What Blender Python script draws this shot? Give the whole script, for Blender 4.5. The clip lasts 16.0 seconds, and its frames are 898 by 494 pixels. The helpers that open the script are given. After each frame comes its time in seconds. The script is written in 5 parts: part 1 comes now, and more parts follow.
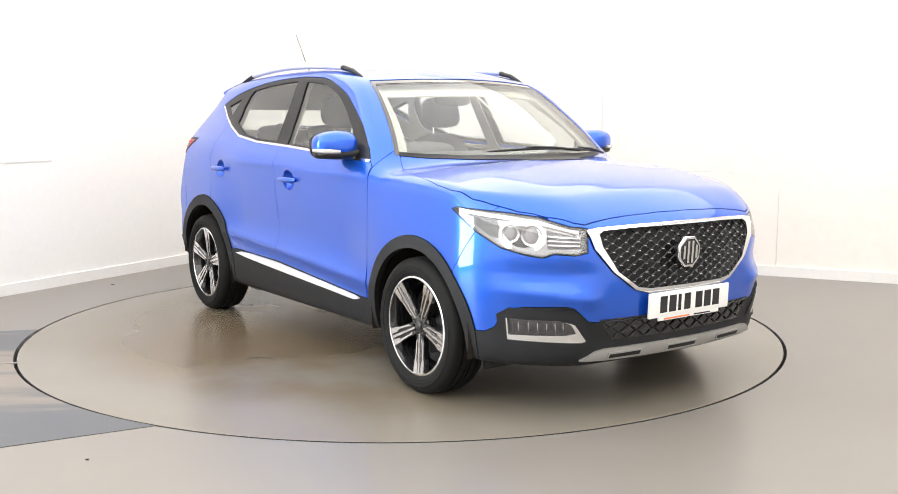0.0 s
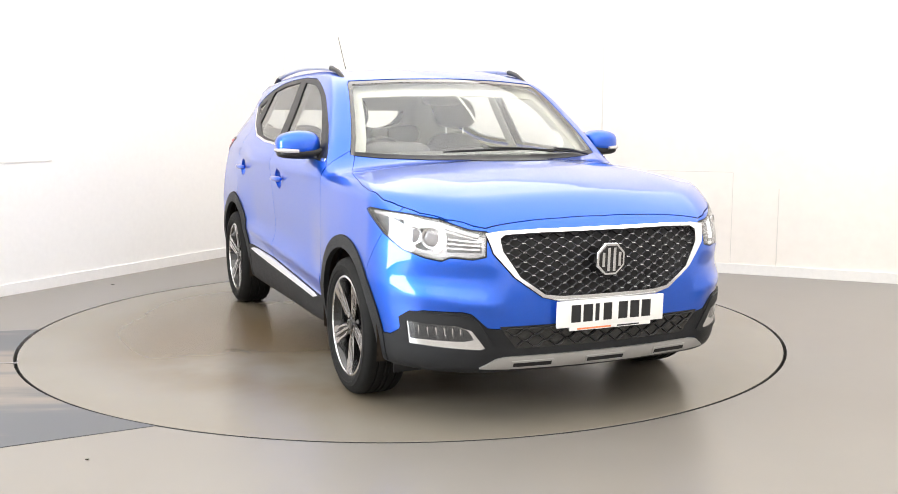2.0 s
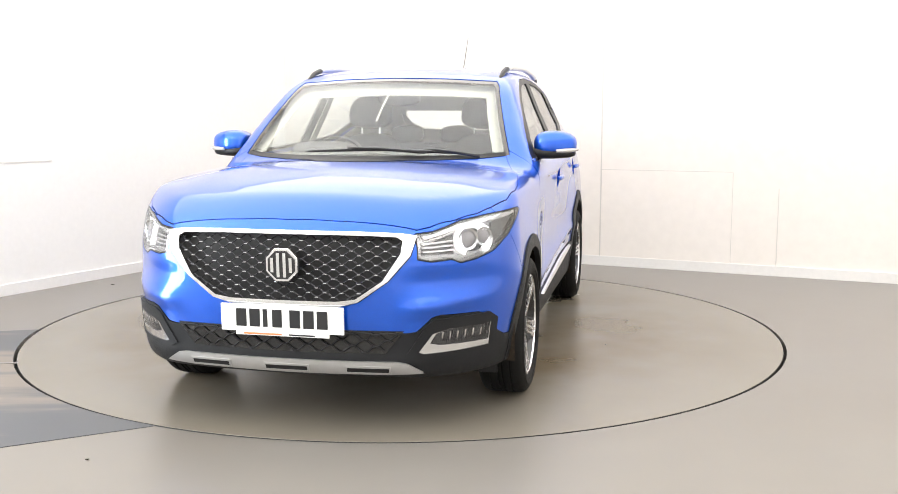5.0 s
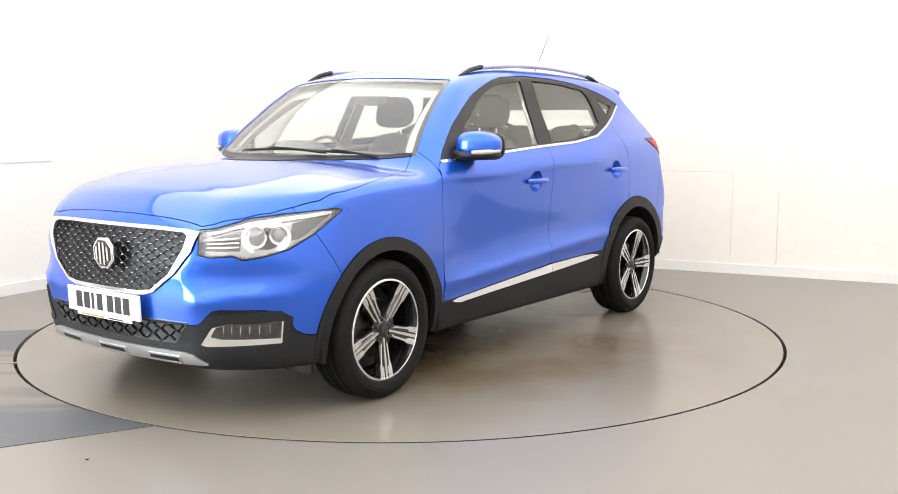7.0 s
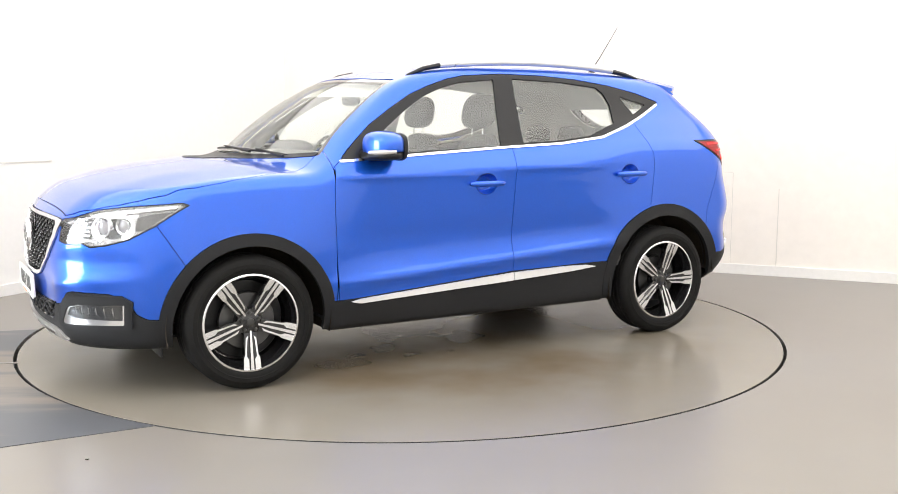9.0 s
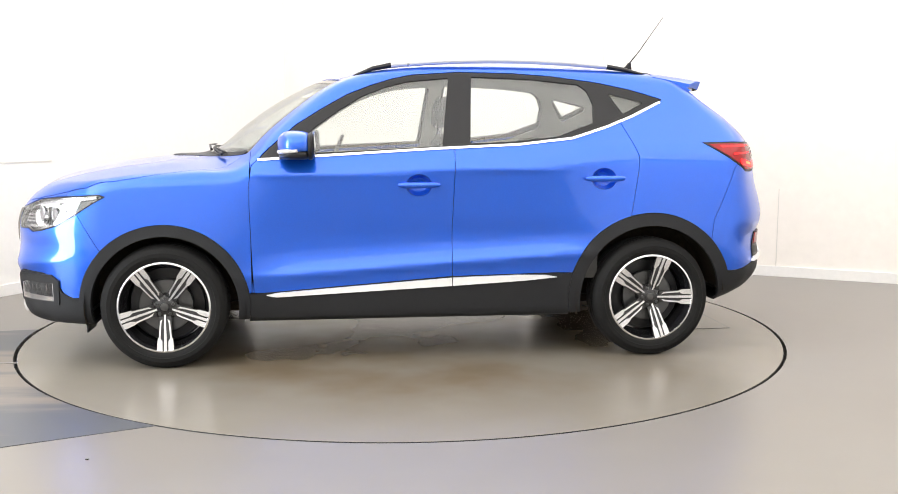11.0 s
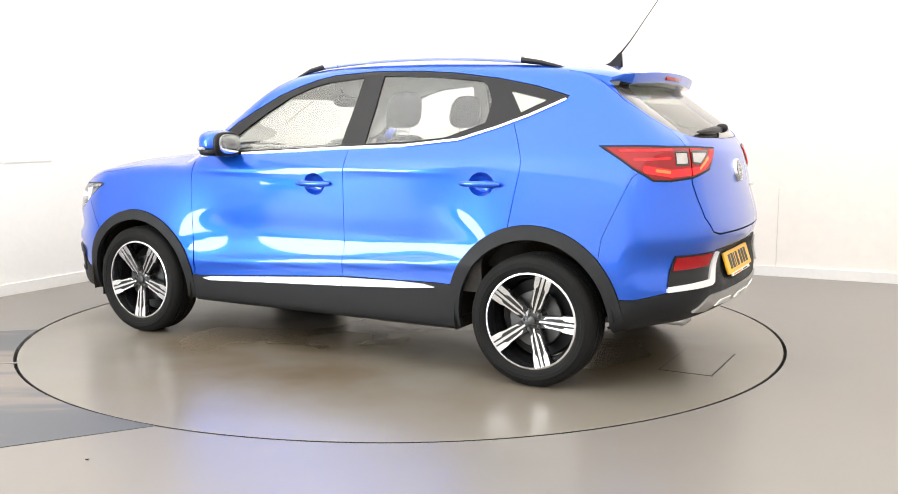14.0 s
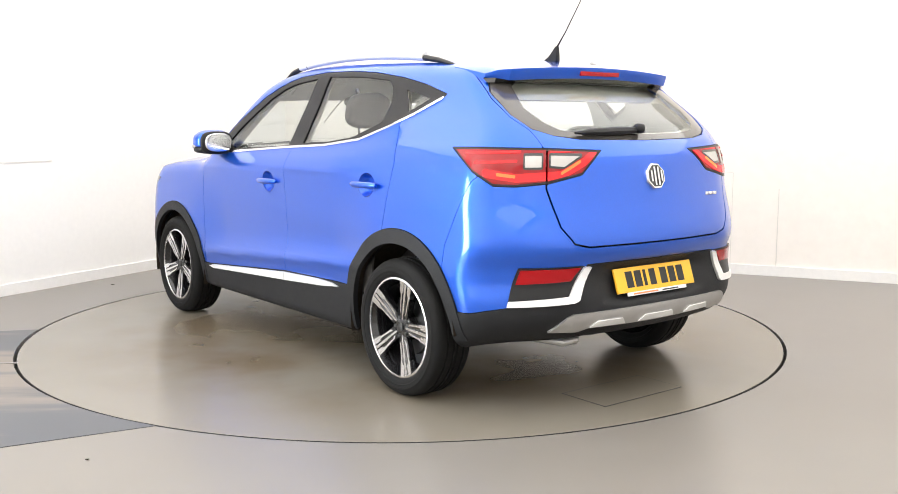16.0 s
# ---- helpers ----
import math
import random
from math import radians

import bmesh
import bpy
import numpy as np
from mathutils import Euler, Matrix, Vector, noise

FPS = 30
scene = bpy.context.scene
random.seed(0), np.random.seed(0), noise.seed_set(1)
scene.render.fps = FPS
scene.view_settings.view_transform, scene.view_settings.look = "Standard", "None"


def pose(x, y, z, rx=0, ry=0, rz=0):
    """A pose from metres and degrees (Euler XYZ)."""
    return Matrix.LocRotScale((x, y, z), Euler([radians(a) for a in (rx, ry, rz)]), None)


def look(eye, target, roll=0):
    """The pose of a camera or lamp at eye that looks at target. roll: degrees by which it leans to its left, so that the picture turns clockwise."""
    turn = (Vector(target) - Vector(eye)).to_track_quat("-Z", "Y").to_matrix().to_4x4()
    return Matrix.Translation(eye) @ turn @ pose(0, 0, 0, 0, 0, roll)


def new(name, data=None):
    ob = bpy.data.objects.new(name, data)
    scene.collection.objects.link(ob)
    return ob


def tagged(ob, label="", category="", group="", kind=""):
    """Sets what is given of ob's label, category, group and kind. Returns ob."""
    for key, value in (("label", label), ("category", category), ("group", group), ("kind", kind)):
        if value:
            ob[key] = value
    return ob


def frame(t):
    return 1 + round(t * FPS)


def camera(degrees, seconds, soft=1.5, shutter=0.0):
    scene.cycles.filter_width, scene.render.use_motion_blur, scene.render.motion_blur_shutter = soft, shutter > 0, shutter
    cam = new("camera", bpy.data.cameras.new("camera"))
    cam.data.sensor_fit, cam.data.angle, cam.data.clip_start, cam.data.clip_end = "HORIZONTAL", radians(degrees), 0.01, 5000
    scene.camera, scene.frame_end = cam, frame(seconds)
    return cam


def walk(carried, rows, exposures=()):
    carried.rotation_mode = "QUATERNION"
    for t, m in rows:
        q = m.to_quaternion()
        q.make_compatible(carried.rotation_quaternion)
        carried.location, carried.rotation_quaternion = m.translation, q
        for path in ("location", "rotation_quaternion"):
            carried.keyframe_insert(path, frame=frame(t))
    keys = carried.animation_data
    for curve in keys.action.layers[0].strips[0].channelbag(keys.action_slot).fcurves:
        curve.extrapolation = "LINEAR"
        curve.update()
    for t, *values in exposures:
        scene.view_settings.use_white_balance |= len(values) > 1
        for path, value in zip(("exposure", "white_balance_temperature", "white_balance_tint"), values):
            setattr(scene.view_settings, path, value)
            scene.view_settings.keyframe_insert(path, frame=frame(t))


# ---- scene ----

# ---------------------------------------------------------------- camera
cam = camera(50.07, 16.0, 0.9)
EYE = pose(0.0, -5.967, 1.261, 90 - 7.304, -0.044, -2.554)
walk(cam, [(0.0, EYE), (16.0, EYE)])

# turntable angle by time: seconds, heading of the car in degrees
TURN = [(0.0, -56.88), (0.5, -57.40), (1.0, -59.59), (1.5, -63.21), (2.0, -68.82), (2.5, -74.62), (3.0, -80.93),
        (3.5, -86.72), (4.0, -92.98), (4.5, -98.74), (5.0, -105.03), (7.5, -135.05), (8.0, -141.06), (8.5, -146.68),
        (9.0, -152.63), (11.5, -181.66), (12.0, -187.70), (12.5, -193.34), (13.0, -199.39), (13.5, -205.11),
        (14.0, -211.19), (14.5, -216.77), (15.0, -222.87), (15.5, -228.53), (16.0, -234.59)]

# ---------------------------------------------------------------- plan of the room
CORNER = Vector((-1.24, 4.08, 0))
U = Vector((0.506, 0.863, 0)).normalized()      # along the left wall, towards the corner
W = Vector((0.888, -0.459, 0)).normalized()     # along the right wall, away from the corner
LONG, WIDE, HIGH = 12.0, 9.5, 3.6
DOOR0, DOOR1, DOORH = 7.0, 10.0, 3.0             # roller door opening in the left wall, metres from the corner

# ---------------------------------------------------------------- light
scene.view_settings.exposure = 0.0
world = bpy.data.worlds.new("world")
scene.world = world
world.use_nodes = True
wn = world.node_tree
bg = wn.nodes["Background"]
sky = wn.nodes.new("ShaderNodeTexSky")
sky.sky_type = "NISHITA"
sky.sun_disc = False
sky.sun_elevation, sky.sun_rotation = radians(40), radians(200)
wn.links.new(sky.outputs[0], bg.inputs[0])
bg.inputs[1].default_value = 0.12


def area(name, size_x, size_y, watts, colour, m):
    d = bpy.data.lights.new(name, "AREA")
    d.shape, d.size, d.size_y, d.energy, d.color = "RECTANGLE", size_x, size_y, watts, colour
    ob = new(name, d)
    ob.matrix_world = m
    return ob


CEILING_LAMPS = [(2.05 + 3.95 * i, 2.4 + 4.6 * j) for i in range(3) for j in range(2)]   # back along the left wall, out along the right wall
for a, b in CEILING_LAMPS:
    p = CORNER - U * a + W * b
    m = Matrix.Translation((p.x, p.y, HIGH - 0.075)) @ Matrix.Rotation(math.atan2(U.y, U.x), 4, "Z")
    area("ceiling_lamp", 3.95, 4.6, 129, (1.0, 0.965, 0.92), m)
p = CORNER - U * (DOOR0 + DOOR1) / 2
mid = Vector((p.x, p.y, DOORH / 2))
m = look(mid - W * 0.10, mid + W * 2.0)
area("door_daylight", DOOR1 - DOOR0 - 0.2, DOORH - 0.3, 425, (0.92, 0.965, 1.0), m)


# ---------------------------------------------------------------- materials
def material(name, colour, rough=0.5, metal=0.0, coat=0.0, scale=8.0, vary=0.06, bump=0.0, bump_scale=60.0,
             rough_vary=0.05, emit=None, power=0.0, transmission=0.0, ior=1.45, coat_rough=0.03, sheen=0.5):
    """A node material: colour varied at two scales, roughness varied, fine relief."""
    mat = bpy.data.materials.new(name)
    mat.use_nodes = True
    nt = mat.node_tree
    b = nt.nodes["Principled BSDF"]
    b.inputs["Base Color"].default_value = (*colour, 1)
    b.inputs["Roughness"].default_value = rough
    b.inputs["Metallic"].default_value = metal
    b.inputs["Coat Weight"].default_value = coat
    b.inputs["Coat Roughness"].default_value = coat_rough
    b.inputs["Transmission Weight"].default_value = transmission
    b.inputs["IOR"].default_value = ior
    b.inputs["Specular IOR Level"].default_value = sheen
    tc = nt.nodes.new("ShaderNodeTexCoord")
    if vary > 0:
        n1, n2 = nt.nodes.new("ShaderNodeTexNoise"), nt.nodes.new("ShaderNodeTexNoise")
        n1.inputs["Scale"].default_value, n1.inputs["Detail"].default_value = scale * 0.15, 6
        n2.inputs["Scale"].default_value, n2.inputs["Detail"].default_value = scale * 4, 4
        add = nt.nodes.new("ShaderNodeMath")
        add.operation = "ADD"
        ramp = nt.nodes.new("ShaderNodeMapRange")
        ramp.inputs[1].default_value, ramp.inputs[2].default_value = 0.7, 1.3
        ramp.inputs[3].default_value, ramp.inputs[4].default_value = 1 - vary, 1 + vary
        mul = nt.nodes.new("ShaderNodeMix")
        mul.data_type, mul.blend_type = "RGBA", "MULTIPLY"
        mul.inputs[0].default_value = 1
        mul.inputs[6].default_value = (*colour, 1)
        for n in (n1, n2):
            nt.links.new(tc.outputs["Object"], n.inputs["Vector"])
        nt.links.new(n1.outputs[0], add.inputs[0])
        nt.links.new(n2.outputs[0], add.inputs[1])
        nt.links.new(add.outputs[0], ramp.inputs[0])
        nt.links.new(ramp.outputs[0], mul.inputs[7])
        nt.links.new(mul.outputs[2], b.inputs["Base Color"])
        if rough_vary > 0:
            rr = nt.nodes.new("ShaderNodeMapRange")
            rr.inputs[1].default_value, rr.inputs[2].default_value = 0.7, 1.3
            rr.inputs[3].default_value, rr.inputs[4].default_value = max(rough - rough_vary, 0), rough + rough_vary
            nt.links.new(add.outputs[0], rr.inputs[0])
            nt.links.new(rr.outputs[0], b.inputs["Roughness"])
    if bump > 0:
        nb, bp = nt.nodes.new("ShaderNodeTexNoise"), nt.nodes.new("ShaderNodeBump")
        nb.inputs["Scale"].default_value, nb.inputs["Detail"].default_value = bump_scale, 5
        bp.inputs["Strength"].default_value, bp.inputs["Distance"].default_value = bump, 0.005
        nt.links.new(tc.outputs["Object"], nb.inputs["Vector"])
        nt.links.new(nb.outputs[0], bp.inputs["Height"])
        nt.links.new(bp.outputs[0], b.inputs["Normal"])
    if emit:
        b.inputs["Emission Color"].default_value = (*emit, 1)
        b.inputs["Emission Strength"].default_value = power
    return mat


M = {
    "paint": material("blue_metallic_paint", (0.0045, 0.094, 0.60), 0.31, 0.68, 1.0, scale=900, vary=0.05, rough_vary=0.03, coat_rough=0.025),
    "cladding": material("dark_grey_textured_plastic", (0.010, 0.0105, 0.012), 0.55, sheen=0.36, vary=0.15, bump=0.15, bump_scale=900),
    "black": material("black_plastic", (0.008, 0.008, 0.009), 0.4, vary=0.1, sheen=0.38),
    "gloss": material("gloss_black", (0.01, 0.01, 0.011), 0.12, coat=0.6, vary=0.05),
    "chrome": material("chrome", (0.78, 0.78, 0.79), 0.12, 1.0, vary=0.04),
    "silver": material("silver_satin_plastic", (0.46, 0.455, 0.45), 0.32, 0.7, vary=0.05),
    "bright_trim": material("bright_trim", (0.86, 0.86, 0.86), 0.38, 0.55, vary=0.03),
    "rail": material("silver_anodised_rail", (0.74, 0.74, 0.74), 0.32, 0.5, vary=0.03),
    "rubber": material("tyre_rubber", (0.0055, 0.0054, 0.0053), 0.75, vary=0.2, bump=0.2, bump_scale=300, sheen=0.28),
    "alloy": material("machined_alloy", (0.80, 0.80, 0.81), 0.22, 1.0, vary=0.05),
    "red": material("red_lens", (0.30, 0.003, 0.006), 0.12, vary=0.05, sheen=0.4),
    "white_plate": material("white_plate", (0.80, 0.80, 0.78), 0.35, vary=0.03),
    "yellow_plate": material("yellow_plate", (0.85, 0.45, 0.03), 0.35, vary=0.03),
    "seat": material("dark_seat_fabric", (0.060, 0.058, 0.056), 0.8, vary=0.2, bump=0.2, bump_scale=500),
    "trim": material("grey_interior_trim", (0.58, 0.56, 0.50), 0.8, vary=0.06),
    "wall_warm": material("cream_white_painted_wall", (0.84, 0.80, 0.75), 0.6, vary=0.03, scale=3, bump=0.05, bump_scale=120),
    "wall": material("white_painted_wall", (0.84, 0.83, 0.81), 0.6, vary=0.02, scale=6, bump=0.05, bump_scale=120),
    "ceiling": material("white_ceiling", (0.82, 0.82, 0.81), 0.7, vary=0.02),
    "skirting": material("white_skirting", (0.80, 0.79, 0.77), 0.4, vary=0.03),
    "ring": material("dark_gap", (0.008, 0.008, 0.008), 0.7, vary=0.2),
    "dark_chrome": material("dark_chrome", (0.045, 0.045, 0.05), 0.25, 1.0, vary=0.05),
    "dark_steel": material("dark_steel", (0.10, 0.10, 0.10), 0.4, 1.0, vary=0.1),
    "glint": material("bright_glint", (0.42, 0.42, 0.43), 0.25, 0.9, vary=0.0),
    "joint": material("grey_wall_joint", (0.66, 0.64, 0.60), 0.7, vary=0.05),
    "ink": material("black_print", (0.015, 0.015, 0.016), 0.45, vary=0.05),
    "orange_ink": material("orange_print", (0.75, 0.22, 0.08), 0.45, vary=0.05),
    "liner": material("dirty_liner", (0.024, 0.018, 0.013), 0.9, vary=0.5, scale=14, sheen=0.2),
    "clear_lamp": material("clear_lamp_plastic", (0.45, 0.43, 0.41), 0.12, coat=0.8, vary=0.05),
    "reflector": material("lamp_reflector", (0.74, 0.72, 0.72), 0.16, 1.0, vary=0.04),
    "lamp_grey": material("lamp_housing_grey", (0.075, 0.072, 0.070), 0.35, vary=0.08),
    "bezel": material("satin_lamp_bezel", (0.52, 0.50, 0.50), 0.22, 0.85, vary=0.06),
    "drl": material("lit_ring", (0.85, 0.85, 0.85), 0.3, vary=0.0, emit=(1.0, 0.97, 0.93), power=1.4),
    "projector": material("projector_glass", (0.22, 0.20, 0.21), 0.05, coat=1.0, vary=0.0),
    "dark_red": material("dark_red_lens", (0.26, 0.003, 0.006), 0.10, vary=0.05),
    "lit_red": material("lit_red_band", (0.50, 0.006, 0.008), 0.2, vary=0.0, emit=(1.0, 0.016, 0.022), power=0.75),
    "hot_red": material("bright_lamp_spot", (0.60, 0.05, 0.01), 0.2, vary=0.0, emit=(1.0, 0.20, 0.05), power=1.3),
    "tint": material("screen_border", (0.06, 0.055, 0.05), 0.08, coat=0.6, vary=0.04),
    "dash": material("dashboard_plastic", (0.11, 0.105, 0.10), 0.6, vary=0.1, bump=0.1, bump_scale=500),
    "exterior": material("tarmac", (0.12, 0.12, 0.12), 0.8, vary=0.2),
}


def clear_glass(name, tint, base=0.075):
    """Thin clear sheet: tinted see-through, mirror gloss that grows towards grazing view."""
    mat = bpy.data.materials.new(name)
    mat.use_nodes = True
    nt = mat.node_tree
    nt.nodes.remove(nt.nodes["Principled BSDF"])
    mix, tr, gl, lw, pw, mr = (nt.nodes.new("ShaderNode" + k) for k in ("MixShader", "BsdfTransparent", "BsdfGlossy", "LayerWeight", "Math", "MapRange"))
    tr.inputs[0].default_value = (*tint, 1)
    gl.inputs["Roughness"].default_value = 0.01
    pw.operation = "POWER"
    pw.inputs[1].default_value = 5.5
    mr.inputs[3].default_value, mr.inputs[4].default_value = base, 1.0
    nt.links.new(lw.outputs["Facing"], pw.inputs[0])
    nt.links.new(pw.outputs[0], mr.inputs[0])
    nt.links.new(mr.outputs[0], mix.inputs[0])
    nt.links.new(tr.outputs[0], mix.inputs[1])
    nt.links.new(gl.outputs[0], mix.inputs[2])
    nt.links.new(mix.outputs[0], nt.nodes["Material Output"].inputs[0])
    return mat


M["glass"] = clear_glass("window_glass", (0.95, 0.965, 0.955))
M["lens"] = clear_glass("lamp_lens", (0.95, 0.96, 0.97))


def floor_material(name, colour, stain, rough=0.28, worn=None, mottle=None):
    """Painted concrete: broad stains, fine speckle, dull and shiny patches; worn lets another colour through in streaks."""
    mat = material(name, colour, rough, vary=0.0)
    nt = mat.node_tree
    b = nt.nodes["Principled BSDF"]
    tc = nt.nodes.new("ShaderNodeTexCoord")

    def noise_at(scale, detail, lo, hi, stretch=None):
        n, r = nt.nodes.new("ShaderNodeTexNoise"), nt.nodes.new("ShaderNodeMapRange")
        n.inputs["Scale"].default_value, n.inputs["Detail"].default_value = scale, detail
        r.inputs[1].default_value, r.inputs[2].default_value = lo, hi
        r.interpolation_type = "SMOOTHSTEP"
        m = nt.nodes.new("ShaderNodeMapping")
        m.inputs["Location"].default_value = (3.7, 1.3, 0.37)
        nt.links.new(tc.outputs["Object"], m.inputs[0])
        nt.links.new(m.outputs[0], n.inputs["Vector"])
        if stretch:
            m.inputs["Rotation"].default_value = (0, 0, stretch[0])
            m.inputs["Scale"].default_value = (stretch[1], stretch[2], 1)
        nt.links.new(n.outputs[0], r.inputs[0])
        return r.outputs[0]

    def blend(fac, a, c, share):
        mx, mu = nt.nodes.new("ShaderNodeMix"), nt.nodes.new("ShaderNodeMath")
        mu.operation = "MULTIPLY"
        mu.inputs[1].default_value = share
        mx.data_type = "RGBA"
        nt.links.new(fac, mu.inputs[0])
        nt.links.new(mu.outputs[0], mx.inputs[0])
        if isinstance(a, tuple):
            mx.inputs[6].default_value = (*a, 1)
        else:
            nt.links.new(a, mx.inputs[6])
        mx.inputs[7].default_value = (*c, 1)
        return mx.outputs[2]
    col = blend(noise_at(0.55, 4, 0.30, 0.72), colour, stain, 0.55)
    col = blend(noise_at(4.0, 3, 0.25, 0.85), col, tuple(0.80 * c for c in colour), 0.20)
    # Browner towards the middle: stains, with the car's shade mixed into the colour.
    if mottle:
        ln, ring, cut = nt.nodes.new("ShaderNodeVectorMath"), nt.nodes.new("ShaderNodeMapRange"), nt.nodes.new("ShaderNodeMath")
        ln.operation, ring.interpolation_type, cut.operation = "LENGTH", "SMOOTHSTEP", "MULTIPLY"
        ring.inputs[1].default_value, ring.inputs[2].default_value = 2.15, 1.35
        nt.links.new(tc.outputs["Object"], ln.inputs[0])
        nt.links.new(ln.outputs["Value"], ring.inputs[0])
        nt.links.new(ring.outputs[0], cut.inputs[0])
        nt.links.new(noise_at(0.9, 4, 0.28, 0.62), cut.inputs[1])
        col = blend(cut.outputs[0], col, mottle, 0.9)
    if worn:
        col = blend(noise_at(1.5, 8, 0.50, 0.62, (radians(-26), 0.35, 2.2)), col, worn, 0.85)
    nt.links.new(col, b.inputs["Base Color"])
    return mat


M["floor"] = floor_material("painted_concrete", (0.205, 0.193, 0.178), (0.18, 0.158, 0.135), 0.32)
M["disc"] = floor_material("painted_steel_plate", (0.205, 0.188, 0.160), (0.165, 0.140, 0.105), 0.25, mottle=(0.112, 0.077, 0.038))
M["strip"] = floor_material("worn_dark_floor", (0.088, 0.091, 0.099), (0.070, 0.073, 0.082), 0.40, worn=(0.205, 0.172, 0.142))


# ---------------------------------------------------------------- mesh helpers
def mesh_object(name, verts, faces, mat, parent=None, label="", normals=None, smooth=False, at=(0, 0, 0)):
    me = bpy.data.meshes.new(name)
    me.from_pydata([tuple(v) for v in verts], [], [tuple(f) for f in faces])
    me.materials.append(mat)
    if smooth or normals is not None:
        me.polygons.foreach_set("use_smooth", [True] * len(me.polygons))
    if normals is not None:
        me.normals_split_custom_set_from_vertices([tuple(n) for n in normals])
    ob = new(name, me)
    ob.location = at
    if parent:
        ob.parent = parent
    if label:
        tagged(ob, label)
    return ob


def part(name, bm, mat, parent, label="", smooth=40, at=(0, 0, 0)):
    """One bmesh as one mesh object under a thing or a part."""
    me = bpy.data.meshes.new(name)
    bmesh.ops.recalc_face_normals(bm, faces=bm.faces)
    bm.to_mesh(me)
    bm.free()
    me.materials.append(mat)
    if smooth:
        me.polygons.foreach_set("use_smooth", [True] * len(me.polygons))
        me.set_sharp_from_angle(angle=radians(smooth))
    ob = new(name, me)
    ob.location = at
    if parent:
        ob.parent = parent
    if label:
        tagged(ob, label)
    return ob


def box_bm(x0, x1, y0, y1, z0, z1, bevel=0.0, segments=2, m=None, bm=None):
    own = bmesh.new()
    bmesh.ops.create_cube(own, size=1)
    for v in own.verts:
        v.co = Vector(((x0 + x1) / 2 + v.co.x * (x1 - x0), (y0 + y1) / 2 + v.co.y * (y1 - y0), (z0 + z1) / 2 + v.co.z * (z1 - z0)))
    if bevel > 0:
        bmesh.ops.bevel(own, geom=own.edges[:], offset=bevel, segments=segments, affect="EDGES", profile=0.6)
    if m is not None:
        bmesh.ops.transform(own, matrix=m, verts=own.verts)
    return own


def lathe_bm(profile, steps=64, axis="Y"):
    """Turn (radius, along) pairs round the axis."""
    bm = bmesh.new()
    rings = []
    for k in range(steps):
        a = 2 * math.pi * k / steps
        ring = []
        for r, h in profile:
            c, s = r * math.cos(a), r * math.sin(a)
            ring.append(bm.verts.new((c, h, s) if axis == "Y" else (c, s, h)))
        rings.append(ring)
    for k in range(steps):
        a, b = rings[k], rings[(k + 1) % steps]
        for i in range(len(profile) - 1):
            bm.faces.new((a[i], a[i + 1], b[i + 1], b[i]))
    bmesh.ops.remove_doubles(bm, verts=bm.verts, dist=1e-5)
    return bm


def tube_bm(points, radius, sides=8, flat=1.0):
    """A round bar along points; radius may be a list; flat squeezes it upwards."""
    bm = bmesh.new()
    pts = [Vector(p) for p in points]
    rad = radius if isinstance(radius, (list, tuple)) else [radius] * len(pts)
    rings = []
    for i, p in enumerate(pts):
        d = (pts[min(i + 1, len(pts) - 1)] - pts[max(i - 1, 0)]).normalized()
        side = d.cross(Vector((0, 0, 1)))
        side = side.normalized() if side.length > 1e-4 else Vector((1, 0, 0))
        up = side.cross(d)
        rings.append([bm.verts.new(p + side * math.cos(2 * math.pi * k / sides) * rad[i]
                                   + up * math.sin(2 * math.pi * k / sides) * rad[i] * flat) for k in range(sides)])
    for a, b in zip(rings, rings[1:]):
        for k in range(sides):
            bm.faces.new((a[k], a[(k + 1) % sides], b[(k + 1) % sides], b[k]))
    bm.faces.new(rings[0])
    bm.faces.new(rings[-1][::-1])
    return bm


# ---------------------------------------------------------------- the room
def slab(name, corners, z0, z1, mat, label="", kind="structure"):
    """An upright prism over plan corners."""
    bm = bmesh.new()
    lo = [bm.verts.new((p.x, p.y, z0)) for p in corners]
    hi = [bm.verts.new((p.x, p.y, z1)) for p in corners]
    bm.faces.new(lo)
    bm.faces.new(hi)
    n = len(corners)
    for i in range(n):
        bm.faces.new((lo[i], lo[(i + 1) % n], hi[(i + 1) % n], hi[i]))
    return tagged(part(name, bm, mat, None, smooth=0), label, kind=kind)


def plan(a, b):
    """a metres back from the corner along the left wall, b metres out along the right wall."""
    return CORNER - U * a + W * b


def rect(a0, a1, b0, b1):
    return [plan(a0, b0), plan(a1, b0), plan(a1, b1), plan(a0, b1)]


R_DISC, GAP = 2.250, 0.018
T = 0.2


